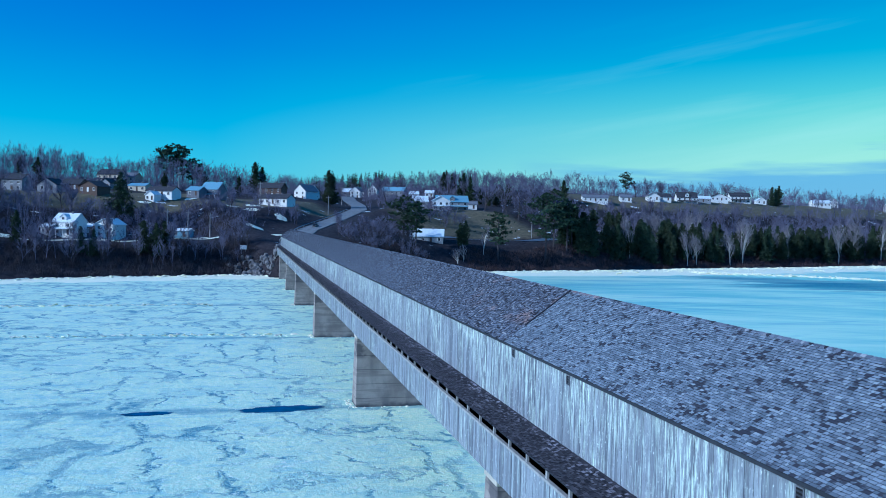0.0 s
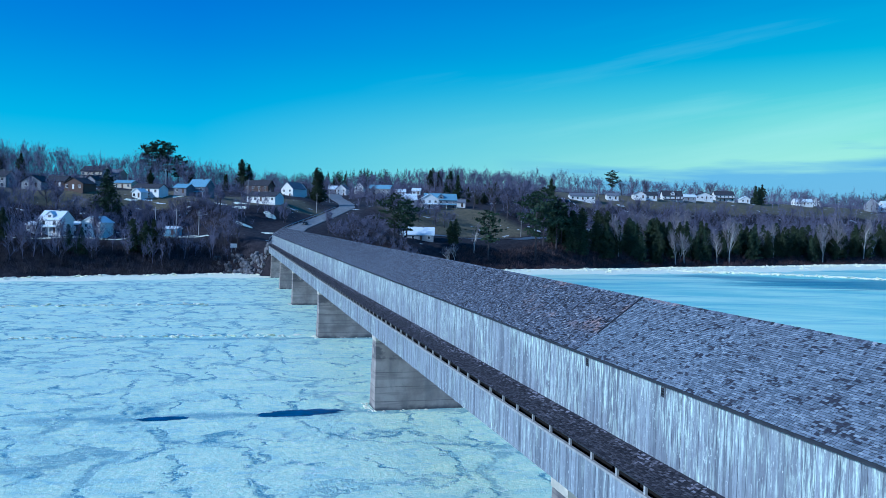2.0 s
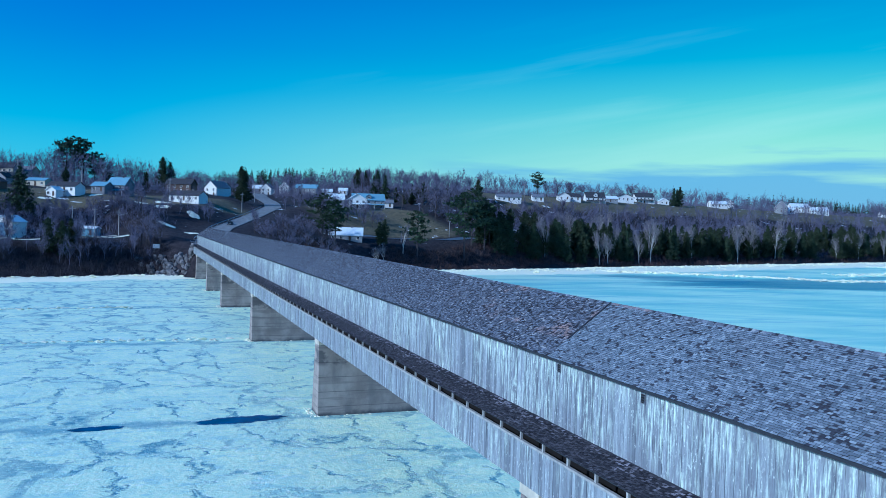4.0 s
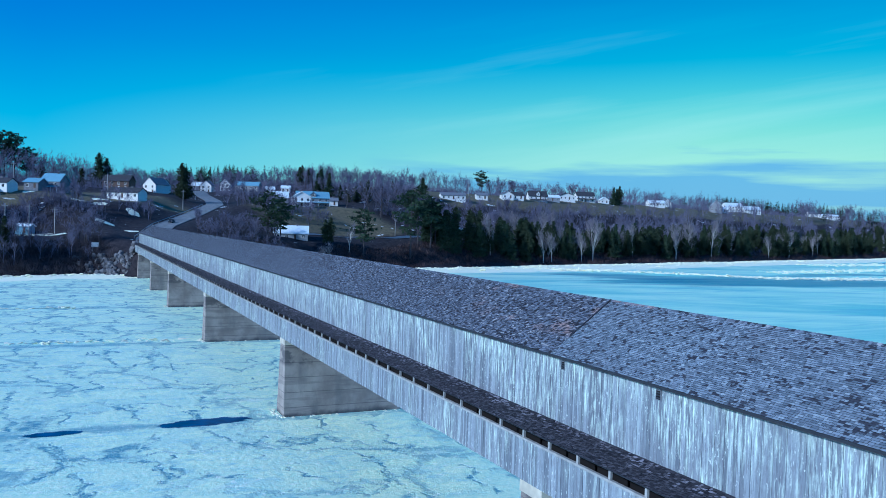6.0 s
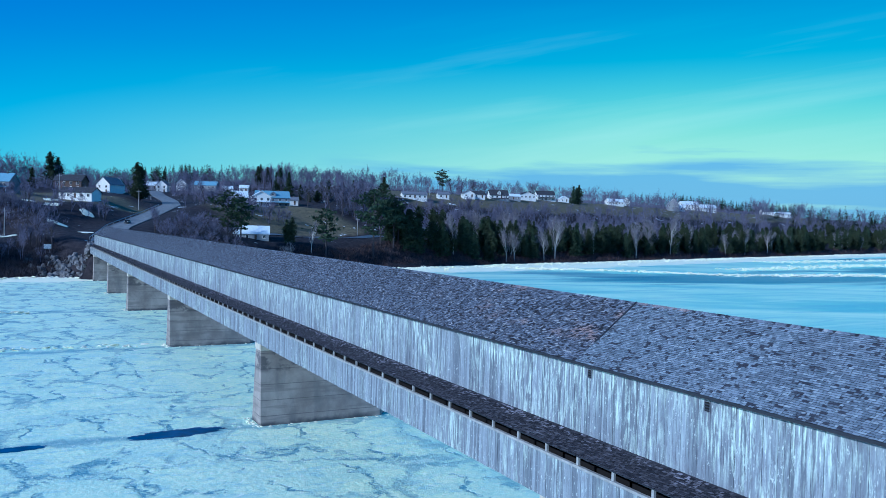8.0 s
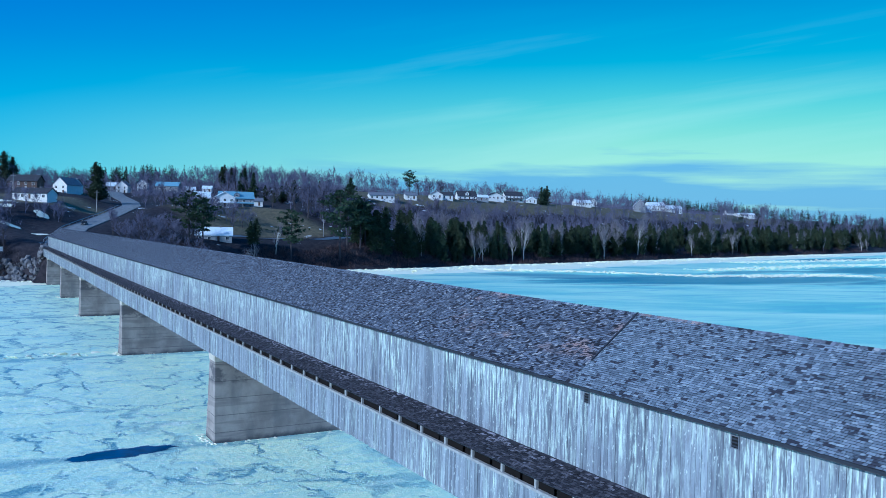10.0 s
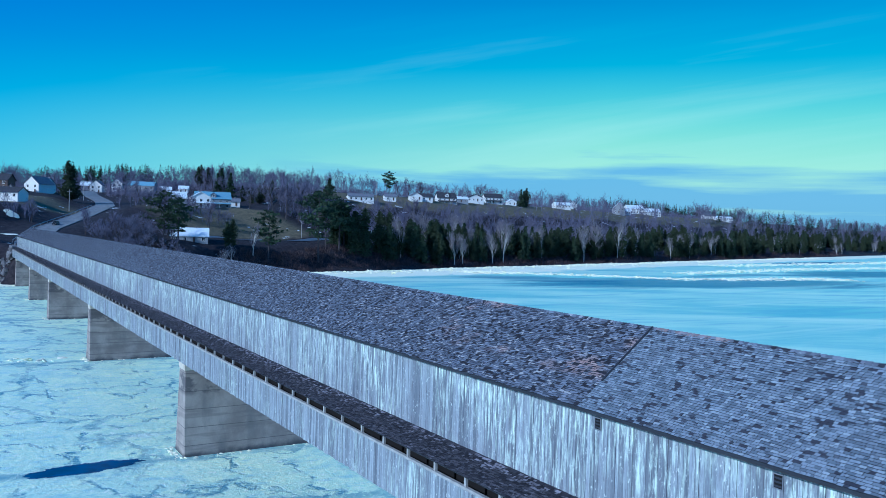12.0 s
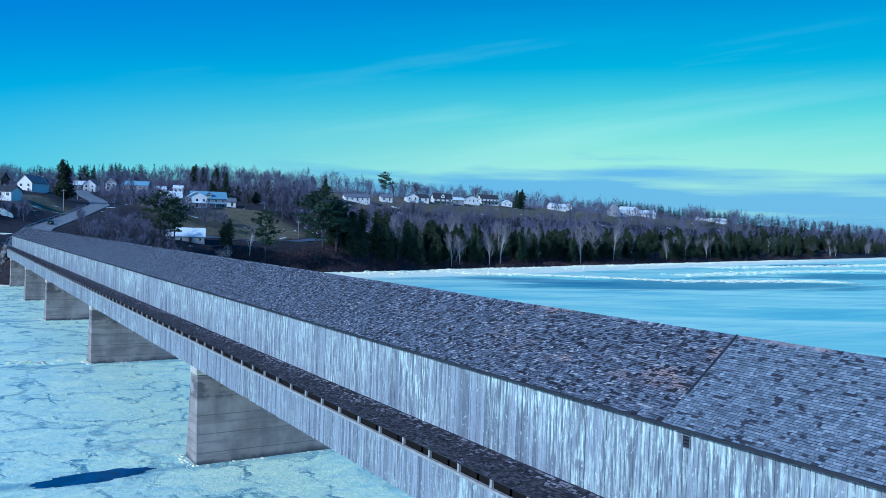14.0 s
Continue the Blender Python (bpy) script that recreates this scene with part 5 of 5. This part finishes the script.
# single trees: kinds, along, back, height
SINGLES = [
    ([PINE[0]], 60, 14, 23), ([PINE[1]], 67, 15, 21), ([CEDAR[1]], 92, 17, 11), ([CEDAR[0]], 95, 17, 12),
    ([PINE[1]], 108, 9, 23), ([PINE[0]], 136, 8, 33), ([PINE[0]], 147, 15, 29), ([PINE[1]], 153, 12, 25), ([BIRCH[0]], 102, 12, 12), ([BIRCH[1]], 89, 9, 8), ([BIRCH[1]], 85, 8, 7),
    (WIDE, -45, 77, 19), ([PINE[0]], 11, 205, 28), ([PINE[1]], 17, 208, 27), ([PINE[0]], 6, 202, 26), ([PINE[1]], 21, 200, 20), ([CEDAR[2]], 52, 178, 20), ([CEDAR[0]], 57, 180, 17), ([CEDAR[2]], 78, 130, 20), ([CEDAR[2]], 81, 132, 18),
    ([CEDAR[2]], -49, 16, 13), ([CEDAR[0]], -45, 14, 13), ([CEDAR[1]], -41, 18, 12), ([SPRUCE[0]], -66, 16, 10), ([SPRUCE[1]], -70, 18, 10), ([CEDAR[0]], -90, 22, 12),
    ([BARE[0]], 158, 68, 22), ([BARE[1]], 163, 64, 22), ([BARE[0]], 170, 62, 25), ([BARE[1]], 178, 70, 24), ([BARE[1]], 186, 72, 22), ([BARE[0]], 150, 78, 17),
    ([PINE[0]], 324, 140, 19), ([SPRUCE[1]], 212, 190, 16), ([SPRUCE[1]], 206, 186, 14),
    (BIRCH, 227, 30, 17), (BIRCH, 234, 28, 18), (BIRCH, 242, 29, 19), (BIRCH, 250, 26, 17), ([BIRCH[0]], 283, 6, 20), ([BIRCH[2]], 320, 14, 19), ([BIRCH[0]], 332, 10, 18), ([BIRCH[1]], 395, 14, 22), ([BIRCH[2]], 404, 12, 24), ([BIRCH[0]], 410, 12, 23), ([BIRCH[0]], 434, 8, 24),
    (POPLAR, 203, 196, 16), (POPLAR, 208, 195, 17), (POPLAR, 213, 194, 17), (POPLAR, 217, 196, 14), (POPLAR, 220, 194, 16),
    ([CEDAR[1]], 222, 232, 15), ([CEDAR[0]], 227, 236, 16), ([CEDAR[2]], 231, 233, 14), ([CEDAR[1]], 236, 240, 13), ([SPRUCE[0]], 243, 236, 12), ([SPRUCE[1]], 190, 150, 16),
    ([SPRUCE[1]], 500, 140, 17), ([SPRUCE[1]], 506, 141, 16), ([CEDAR[0]], 524, 150, 18),
    ([PINE[1]], 158, 14, 22), ([CEDAR[2]], 164, 12, 20), ([CEDAR[2]], 172, 14, 21), ([CEDAR[0]], 180, 11, 18),
    ([BARE[3]], 100, 190, 12), ([BARE[0]], 205, 178, 13),
    ([BARE[0]], 382, 160, 16), ([BARE[0]], 388, 162, 16), ([BARE[1]], 462, 158, 17), ([BARE[1]], 470, 160, 17), ([BARE[0]], 340, 145, 14), ([BARE[1]], 352, 146, 15),
]
# belts: kinds, along from-to, back from-to, count, heights, seed
BELTS = [
    (CEDAR + SPRUCE, 152, 225, 6, 20, 40, 12, 20, 1),
    (CEDAR + CEDAR + SPRUCE, 225, 440, 7, 24, 120, 11, 20, 18),
    (CEDAR + CEDAR + SPRUCE, 440, 760, 7, 30, 125, 14, 22, 2),
    (CEDAR + CEDAR + SPRUCE, 760, 1500, 8, 50, 110, 15, 24, 3),
    (BIRCH, 165, 620, 5, 18, 30, 13, 20, 4),
    (BIRCH, 225, 300, 22, 40, 8, 16, 21, 19),
    (BIRCH, 620, 1400, 6, 20, 20, 14, 20, 5),
    (BARE, 170, 480, 20, 80, 76, 10, 15, 6),
    (BARE, 34, 85, 5, 34, 40, 6, 11, 7),
    (BARE, 84, 112, 40, 84, 12, 7, 11, 17),
    (BARE, -190, -10, 10, 32, 56, 8, 13, 8),
    (BARE, -150, -60, 62, 112, 34, 9, 15, 9),
    (BARE, -60, 30, 60, 82, 26, 6, 10, 10),
    (CEDAR, -120, 60, 140, 200, 8, 9, 14, 13),
    (CEDAR, 160, 240, 100, 140, 9, 10, 15, 16),
]
# woods in one piece: name, label, along from-to, back from-to, count, heights, seed, evergreen
WOODS = [
    ("far_woods", "hazy leafless woods on the far hill", -420, 60, 150, 330, 560, 12, 19, 71, False),
    ("far_woods", "hazy leafless woods above the town", 60, 330, 190, 340, 300, 9, 15, 77, False),
    ("far_woods", "leafless trees on the steep hillside", -230, -60, 58, 120, 210, 7, 13, 78, False),
    ("far_woods", "leafless trees below the lawn houses", -60, 30, 58, 82, 100, 5, 8, 80, False),
    ("far_woods", "leafless trees beside the climbing street", 84, 118, 50, 100, 50, 6, 9, 81, False),
    ("far_woods", "dark planted evergreens above the street", 168, 262, 318, 400, 90, 14, 18, 72, True),
    ("far_woods", "dark evergreen woods along the far ridge", 800, 1300, 176, 250, 160, 15, 21, 73, True),
    ("far_woods", "leafless woods along the river's far reach", 480, 2600, 30, 130, 520, 15, 24, 74, False),
    ("far_woods", "evergreen woods along the river's far reach", 900, 2600, 14, 120, 320, 17, 26, 75, True),
    ("far_woods", "leafless woods beyond the ridge farms", 270, 900, 185, 300, 260, 11, 18, 76, False),
    ("far_woods", "leafless low wood behind the shore trees", 165, 560, 24, 92, 380, 8, 13, 79, False),
    ("far_woods", "leafless trees on the dark bank", -230, -12, 8, 36, 120, 6, 11, 82, False),
]
for kinds, u, s, h in SINGLES:
    plant(kinds, u, s, h)


def clear_of(u, s):
    x, y = from_us(u, s)
    if street_near(x, y)[0] < 9:
        return False
    return all(math.hypot(x - hx, y - hy) > hr for hx, hy, hr in KEEP_CLEAR)


def belt(kinds, u0, u1, s0, s1, count, h0, h1, seed):
    r = random.Random(seed)
    done = 0
    for _ in range(count * 4):
        u, s = r.uniform(u0, u1), r.uniform(s0, s1)
        if clear_of(u, s):
            plant(kinds, u, s, r.uniform(h0, h1))
            done += 1
            if done == count:
                return


for row in BELTS:
    belt(*row)


# ---- brush and far woods ----
def brush(name, u0, u1, s0, s1, count, h, mat, label, seed, sides=2):
    """A thicket: bundles of thin upright stems."""
    r = random.Random(seed)
    store = ([], [])
    for _ in range(count):
        u, s = r.uniform(u0, u1), r.uniform(s0, s1)
        if not clear_of(u, s):
            continue
        x, y = from_us(u, s)
        z = ground_height(x, y)
        if z < 0.3:
            continue
        for _ in range(7):
            a, l = r.uniform(0, 6.28), h * r.uniform(0.4, 1.0)
            p = Vector((x + r.uniform(-0.8, 0.8), y + r.uniform(-0.8, 0.8), z - 0.1))
            q = p + Vector((math.cos(a) * 0.45, math.sin(a) * 0.45, r.uniform(0.5, 1.0))) * l
            limb(store, p, q, 0.05, 0.02, sides)
            for _ in range(2):
                c = p.lerp(q, r.uniform(0.4, 0.9))
                limb(store, c, c + Vector((r.uniform(-1, 1), r.uniform(-1, 1), r.uniform(0.1, 0.9))) * l * 0.4, 0.036, 0.012, sides)
    return tagged(raw(name, *store, mat), label, "brush", kind="stuff")


brush("brush", -220, -8, 1, 30, 3000, 3.6, M_BRUSHD, "dark leafless thicket on the steep bank", 61)
brush("brush", 14, 420, 1.0, 15, 3600, 2.6, M_BRUSH, "red-brown leafless thicket along the shore", 62)
brush("brush", 420, 1100, 1.5, 14, 1400, 3.4, M_BRUSH, "red-brown leafless thicket along the shore", 63)
brush("brush", -200, 10, 52, 84, 1400, 3.2, M_TWIG, "grey leafless thicket on the hillside", 64)
brush("brush", -400, 60, 135, 300, 5200, 8.0, M_TWIG, "grey leafless thicket along the crest", 66, 2)
brush("brush", 60, 300, 180, 330, 3200, 7.0, M_TWIG, "grey leafless thicket above the town", 68, 2)
brush("brush", 270, 1100, 158, 230, 4200, 7.0, M_TWIG, "grey leafless thicket along the ridge", 67, 2)
brush("brush", 170, 700, 14, 80, 3600, 4.5, M_TWIG, "grey leafless thicket behind the shore trees", 65)


def light_trees(evergreen):
    """A handful of simple trees, one metre tall, as arrays of corners and quads."""
    out = []
    for seed in range(7):
        r = random.Random(900 + seed)
        store = ([], [])
        if evergreen:
            h, p = 14.0, Vector((0, 0, 0))
            limb(store, p, p + Vector((0, 0, h)), 0.16, 0.04, 4)
            for k in range(130):
                f = r.uniform(0.08, 1)
                a, l = r.uniform(0, 6.28), ((1 - f) * h * 0.24 + 0.35) * r.uniform(0.6, 1.1)
                c = p + Vector((0, 0, f * h))
                e = Vector((math.cos(a), math.sin(a), r.uniform(-0.3, 0.2))) * l
                g = Vector((-math.sin(a), math.cos(a), r.uniform(-0.4, 0.4))) * (0.35 + 0.22 * l)
                b = len(store[0])
                store[0].extend([tuple(c + e * 0.2), tuple(c + e * 0.7 + g), tuple(c + e), tuple(c + e * 0.7 - g)])
                store[1].append((b, b + 1, b + 2, b + 3))
        else:
            h = 14.0
            grow(store, store, Vector((0, 0, 0)), Vector((0, 0, 1)), h * 0.72, 0.012 * h, 0, r, LIGHT)
        out.append((np.array(store[0]) / h, np.array(store[1])))
    return out


LIGHT_SETS = {True: light_trees(True), False: light_trees(False)}


def far_wood(name, spots, label, seed, evergreen):
    """Distant woods in one piece: many simple trees."""
    r = random.Random(seed)
    vs, fs, n = [], [], 0
    for u, s, h in spots:
        x, y = from_us(u, s)
        v, f = r.choice(LIGHT_SETS[evergreen])
        a, k = r.uniform(0, 6.28), r.uniform(0.8, 1.25)
        ca, sa = math.cos(a) * h * k, math.sin(a) * h * k
        w = np.stack((v[:, 0] * ca - v[:, 1] * sa + x, v[:, 0] * sa + v[:, 1] * ca + y, v[:, 2] * h + ground_height(x, y) - 0.3), 1)
        vs.append(w)
        fs.append(f + n)
        n += len(w)
    ob = raw(name, np.concatenate(vs).tolist(), np.concatenate(fs).tolist(), M_PINE if evergreen else M_TWIG)
    return tagged(ob, label, "woods", kind="stuff")


for row in WOODS:
    name, label, u0, u1, s0, s1, n, h0, h1, seed, ever = row
    r = random.Random(seed)
    spots = []
    while len(spots) < n:
        u, s = r.uniform(u0, u1), r.uniform(s0, s1)
        if clear_of(u, s) or r.random() < 0.02:
            spots.append((u, s, r.uniform(h0, h1)))
    far_wood(name, spots, label, seed, ever)


# ---- poles, lamp, car and small things by the bridge end ----
def utility_pole(u, s, h, lamp=False):
    x, y = from_us(u, s)
    t = thing("utility_pole", "grey wooden utility pole with crossarm", "utility pole", "utility poles", at=(x, y, ground_height(x, y)))
    bm = bmesh.new()
    rod(bm, (0, 0, -0.5), (0, 0, h), 0.19, 0.13, 8)
    part("pole", bm, M_BEAM, t)
    bm = bmesh.new()
    box(bm, -1.1, 1.1, -0.07, 0.07, h - 1.0, h - 0.84)
    part("crossarm", bm, M_BEAM, t)
    if lamp:
        bm = bmesh.new()
        rod(bm, (0, 0, h - 2.2), (2.6, -0.4, h - 1.5), 0.06, 0.05, 6)
        arm = part("lamp_arm", bm, M_STEEL, t)
        bm = bmesh.new()
        box(bm, 2.5, 3.3, -0.6, -0.25, h - 1.6, h - 1.42, 0.03)
        part("lamp_head", bm, M_STEEL, arm)
    return t


for row in ((-16, 44, 11.0, True), (-24, 48, 12.0), (-33, 46, 12.0), (-100, 60, 11.0), (-30, 150, 12.0), (-6, 130, 11.0), (30, 110, 11.0), (62, 96, 10.0), (96, 150, 11.0), (150, 36, 9.0), (300, 130, 10.0), (540, 130, 10.0), (610, 128, 10.0)):
    utility_pole(*row)


def car(x, y, z, rz, paint, label):
    t = thing("car", label, "car", at=(x, y, z), rz=rz)
    bm = bmesh.new()
    prism(bm, [(-0.85, 0.30), (0.85, 0.30), (0.9, 0.75), (0.72, 0.95), (-0.72, 0.95), (-0.9, 0.75)], -2.2, 2.2)
    bmesh.ops.bevel(bm, geom=list(bm.edges), offset=0.08, segments=2, affect="EDGES")
    part("body", bm, paint, t)
    bm = bmesh.new()
    prism(bm, [(-0.72, 0.94), (0.72, 0.94), (0.58, 1.48), (-0.58, 1.48)], -1.3, 1.5)
    part("cabin", bm, M_GLASS, t, "dark glazed cabin")
    for wx in (-0.78, 0.78):
        for wy in (-1.35, 1.35):
            bm = bmesh.new()
            rod(bm, (wx - 0.11, wy, 0.33), (wx + 0.11, wy, 0.33), 0.33, 0.33, 14)
            w = part("wheel", bm, M_TAR, t)
            bm = bmesh.new()
            rod(bm, (wx - 0.115, wy, 0.33), (wx + 0.115, wy, 0.33), 0.18, 0.18, 10)
            part("rim", bm, M_STEEL, w)
    for wx in (-0.6, 0.6):
        bm = bmesh.new()
        box(bm, wx - 0.16, wx + 0.16, -2.22, -2.16, 0.62, 0.76)
        part("headlight", bm, M_WHITE, t)
    return t


M_CAR = plain("dark car paint", (0.03, 0.035, 0.05), 0.3, 0.1)
car(31.0, 378.0, 18.85, -22, M_CAR, "dark car parked on the climbing street")
for cu, cs, crz in ((-61, 50, 70), (104, 188, 30), (112, 186, 10)):
    cx, cy = from_us(cu, cs)
    car(cx, cy, ground_height(cx, cy) + 0.05, crz, M_CAR, "dark parked car near the houses")


def sign(u, s):
    x, y = from_us(u, s)
    t = thing("road_sign", "white road sign on two posts near the bridge", "sign", at=(x, y, ground_height(x, y)))
    for px in (-0.7, 0.7):
        bm = bmesh.new()
        box(bm, px - 0.06, px + 0.06, -0.06, 0.06, -0.3, 3.0)
        part("post", bm, M_BEAM, t)
    bm = bmesh.new()
    box(bm, -1.2, 1.2, -0.11, -0.065, 1.6, 3.2, 0.02)
    part("panel", bm, M_WHITE, t, "plain white sign panel")
    return t


sign(-12, 14)

# guard rail up the street's outer side
rail = thing("guard_rail", "galvanised guard rail beside the climbing street", "guard rail")
bm = bmesh.new()
pts = []
for (ax, ay, az), (bx, by, bz) in zip(STREET[1:4], STREET[2:5]):
    l = math.hypot(bx - ax, by - ay)
    nx, ny = -(by - ay) / l, (bx - ax) / l
    pts += [(ax + (bx - ax) * i / 6 + nx * 5.0, ay + (by - ay) * i / 6 + ny * 5.0, az + (bz - az) * i / 6) for i in range(6)]
for p, q in zip(pts, pts[1:]):
    rod(bm, (p[0], p[1], p[2] + 0.75), (q[0], q[1], q[2] + 0.75), 0.14, 0.14, 5)
part("beam", bm, M_STEEL, rail)
for p in pts:
    bm = bmesh.new()
    box(bm, p[0] - 0.08, p[0] + 0.08, p[1] - 0.08, p[1] + 0.08, p[2] - 0.5, p[2] + 0.85)
    part("post", bm, M_BEAM, rail)

# snow left lying on the slopes
r = random.Random(55)
for cu, cs, w, d in ((20, 92, 9, 4), (8, 88, 6, 3), (14, 78, 7, 5), (24, 66, 6, 4), (-20, 50, 10, 3), (-58, 49, 14, 2.5), (-92, 50, 8, 2), (4, 46, 9, 3), (10, 34, 6, 2.2), (86, 36, 12, 4), (78, 31, 9, 3), (150, 96, 12, 2), (-30, 98, 7, 2), (-8, 100, 6, 2), (330, 120, 7, 3), (430, 132, 9, 2), (460, 136, 8, 2), (225, 60, 14, 5)):
    n, ring = 14, []
    for i in range(n):
        a = 2 * math.pi * i / n
        k = r.uniform(0.7, 1.15)
        x, y = from_us(cu + math.cos(a) * w / 2 * k, cs + math.sin(a) * d * k)
        ring.append((x, y, ground_height(x, y) + 0.22))
    cx, cy = from_us(cu, cs)
    verts = ring + [(cx, cy, ground_height(cx, cy) + 0.40)]
    tagged(raw("snow_patch", verts, [(i, (i + 1) % n, n) for i in range(n)], M_SNOW), "patch of old snow on the brown slope", "snow patch", "snow patches on the hill")
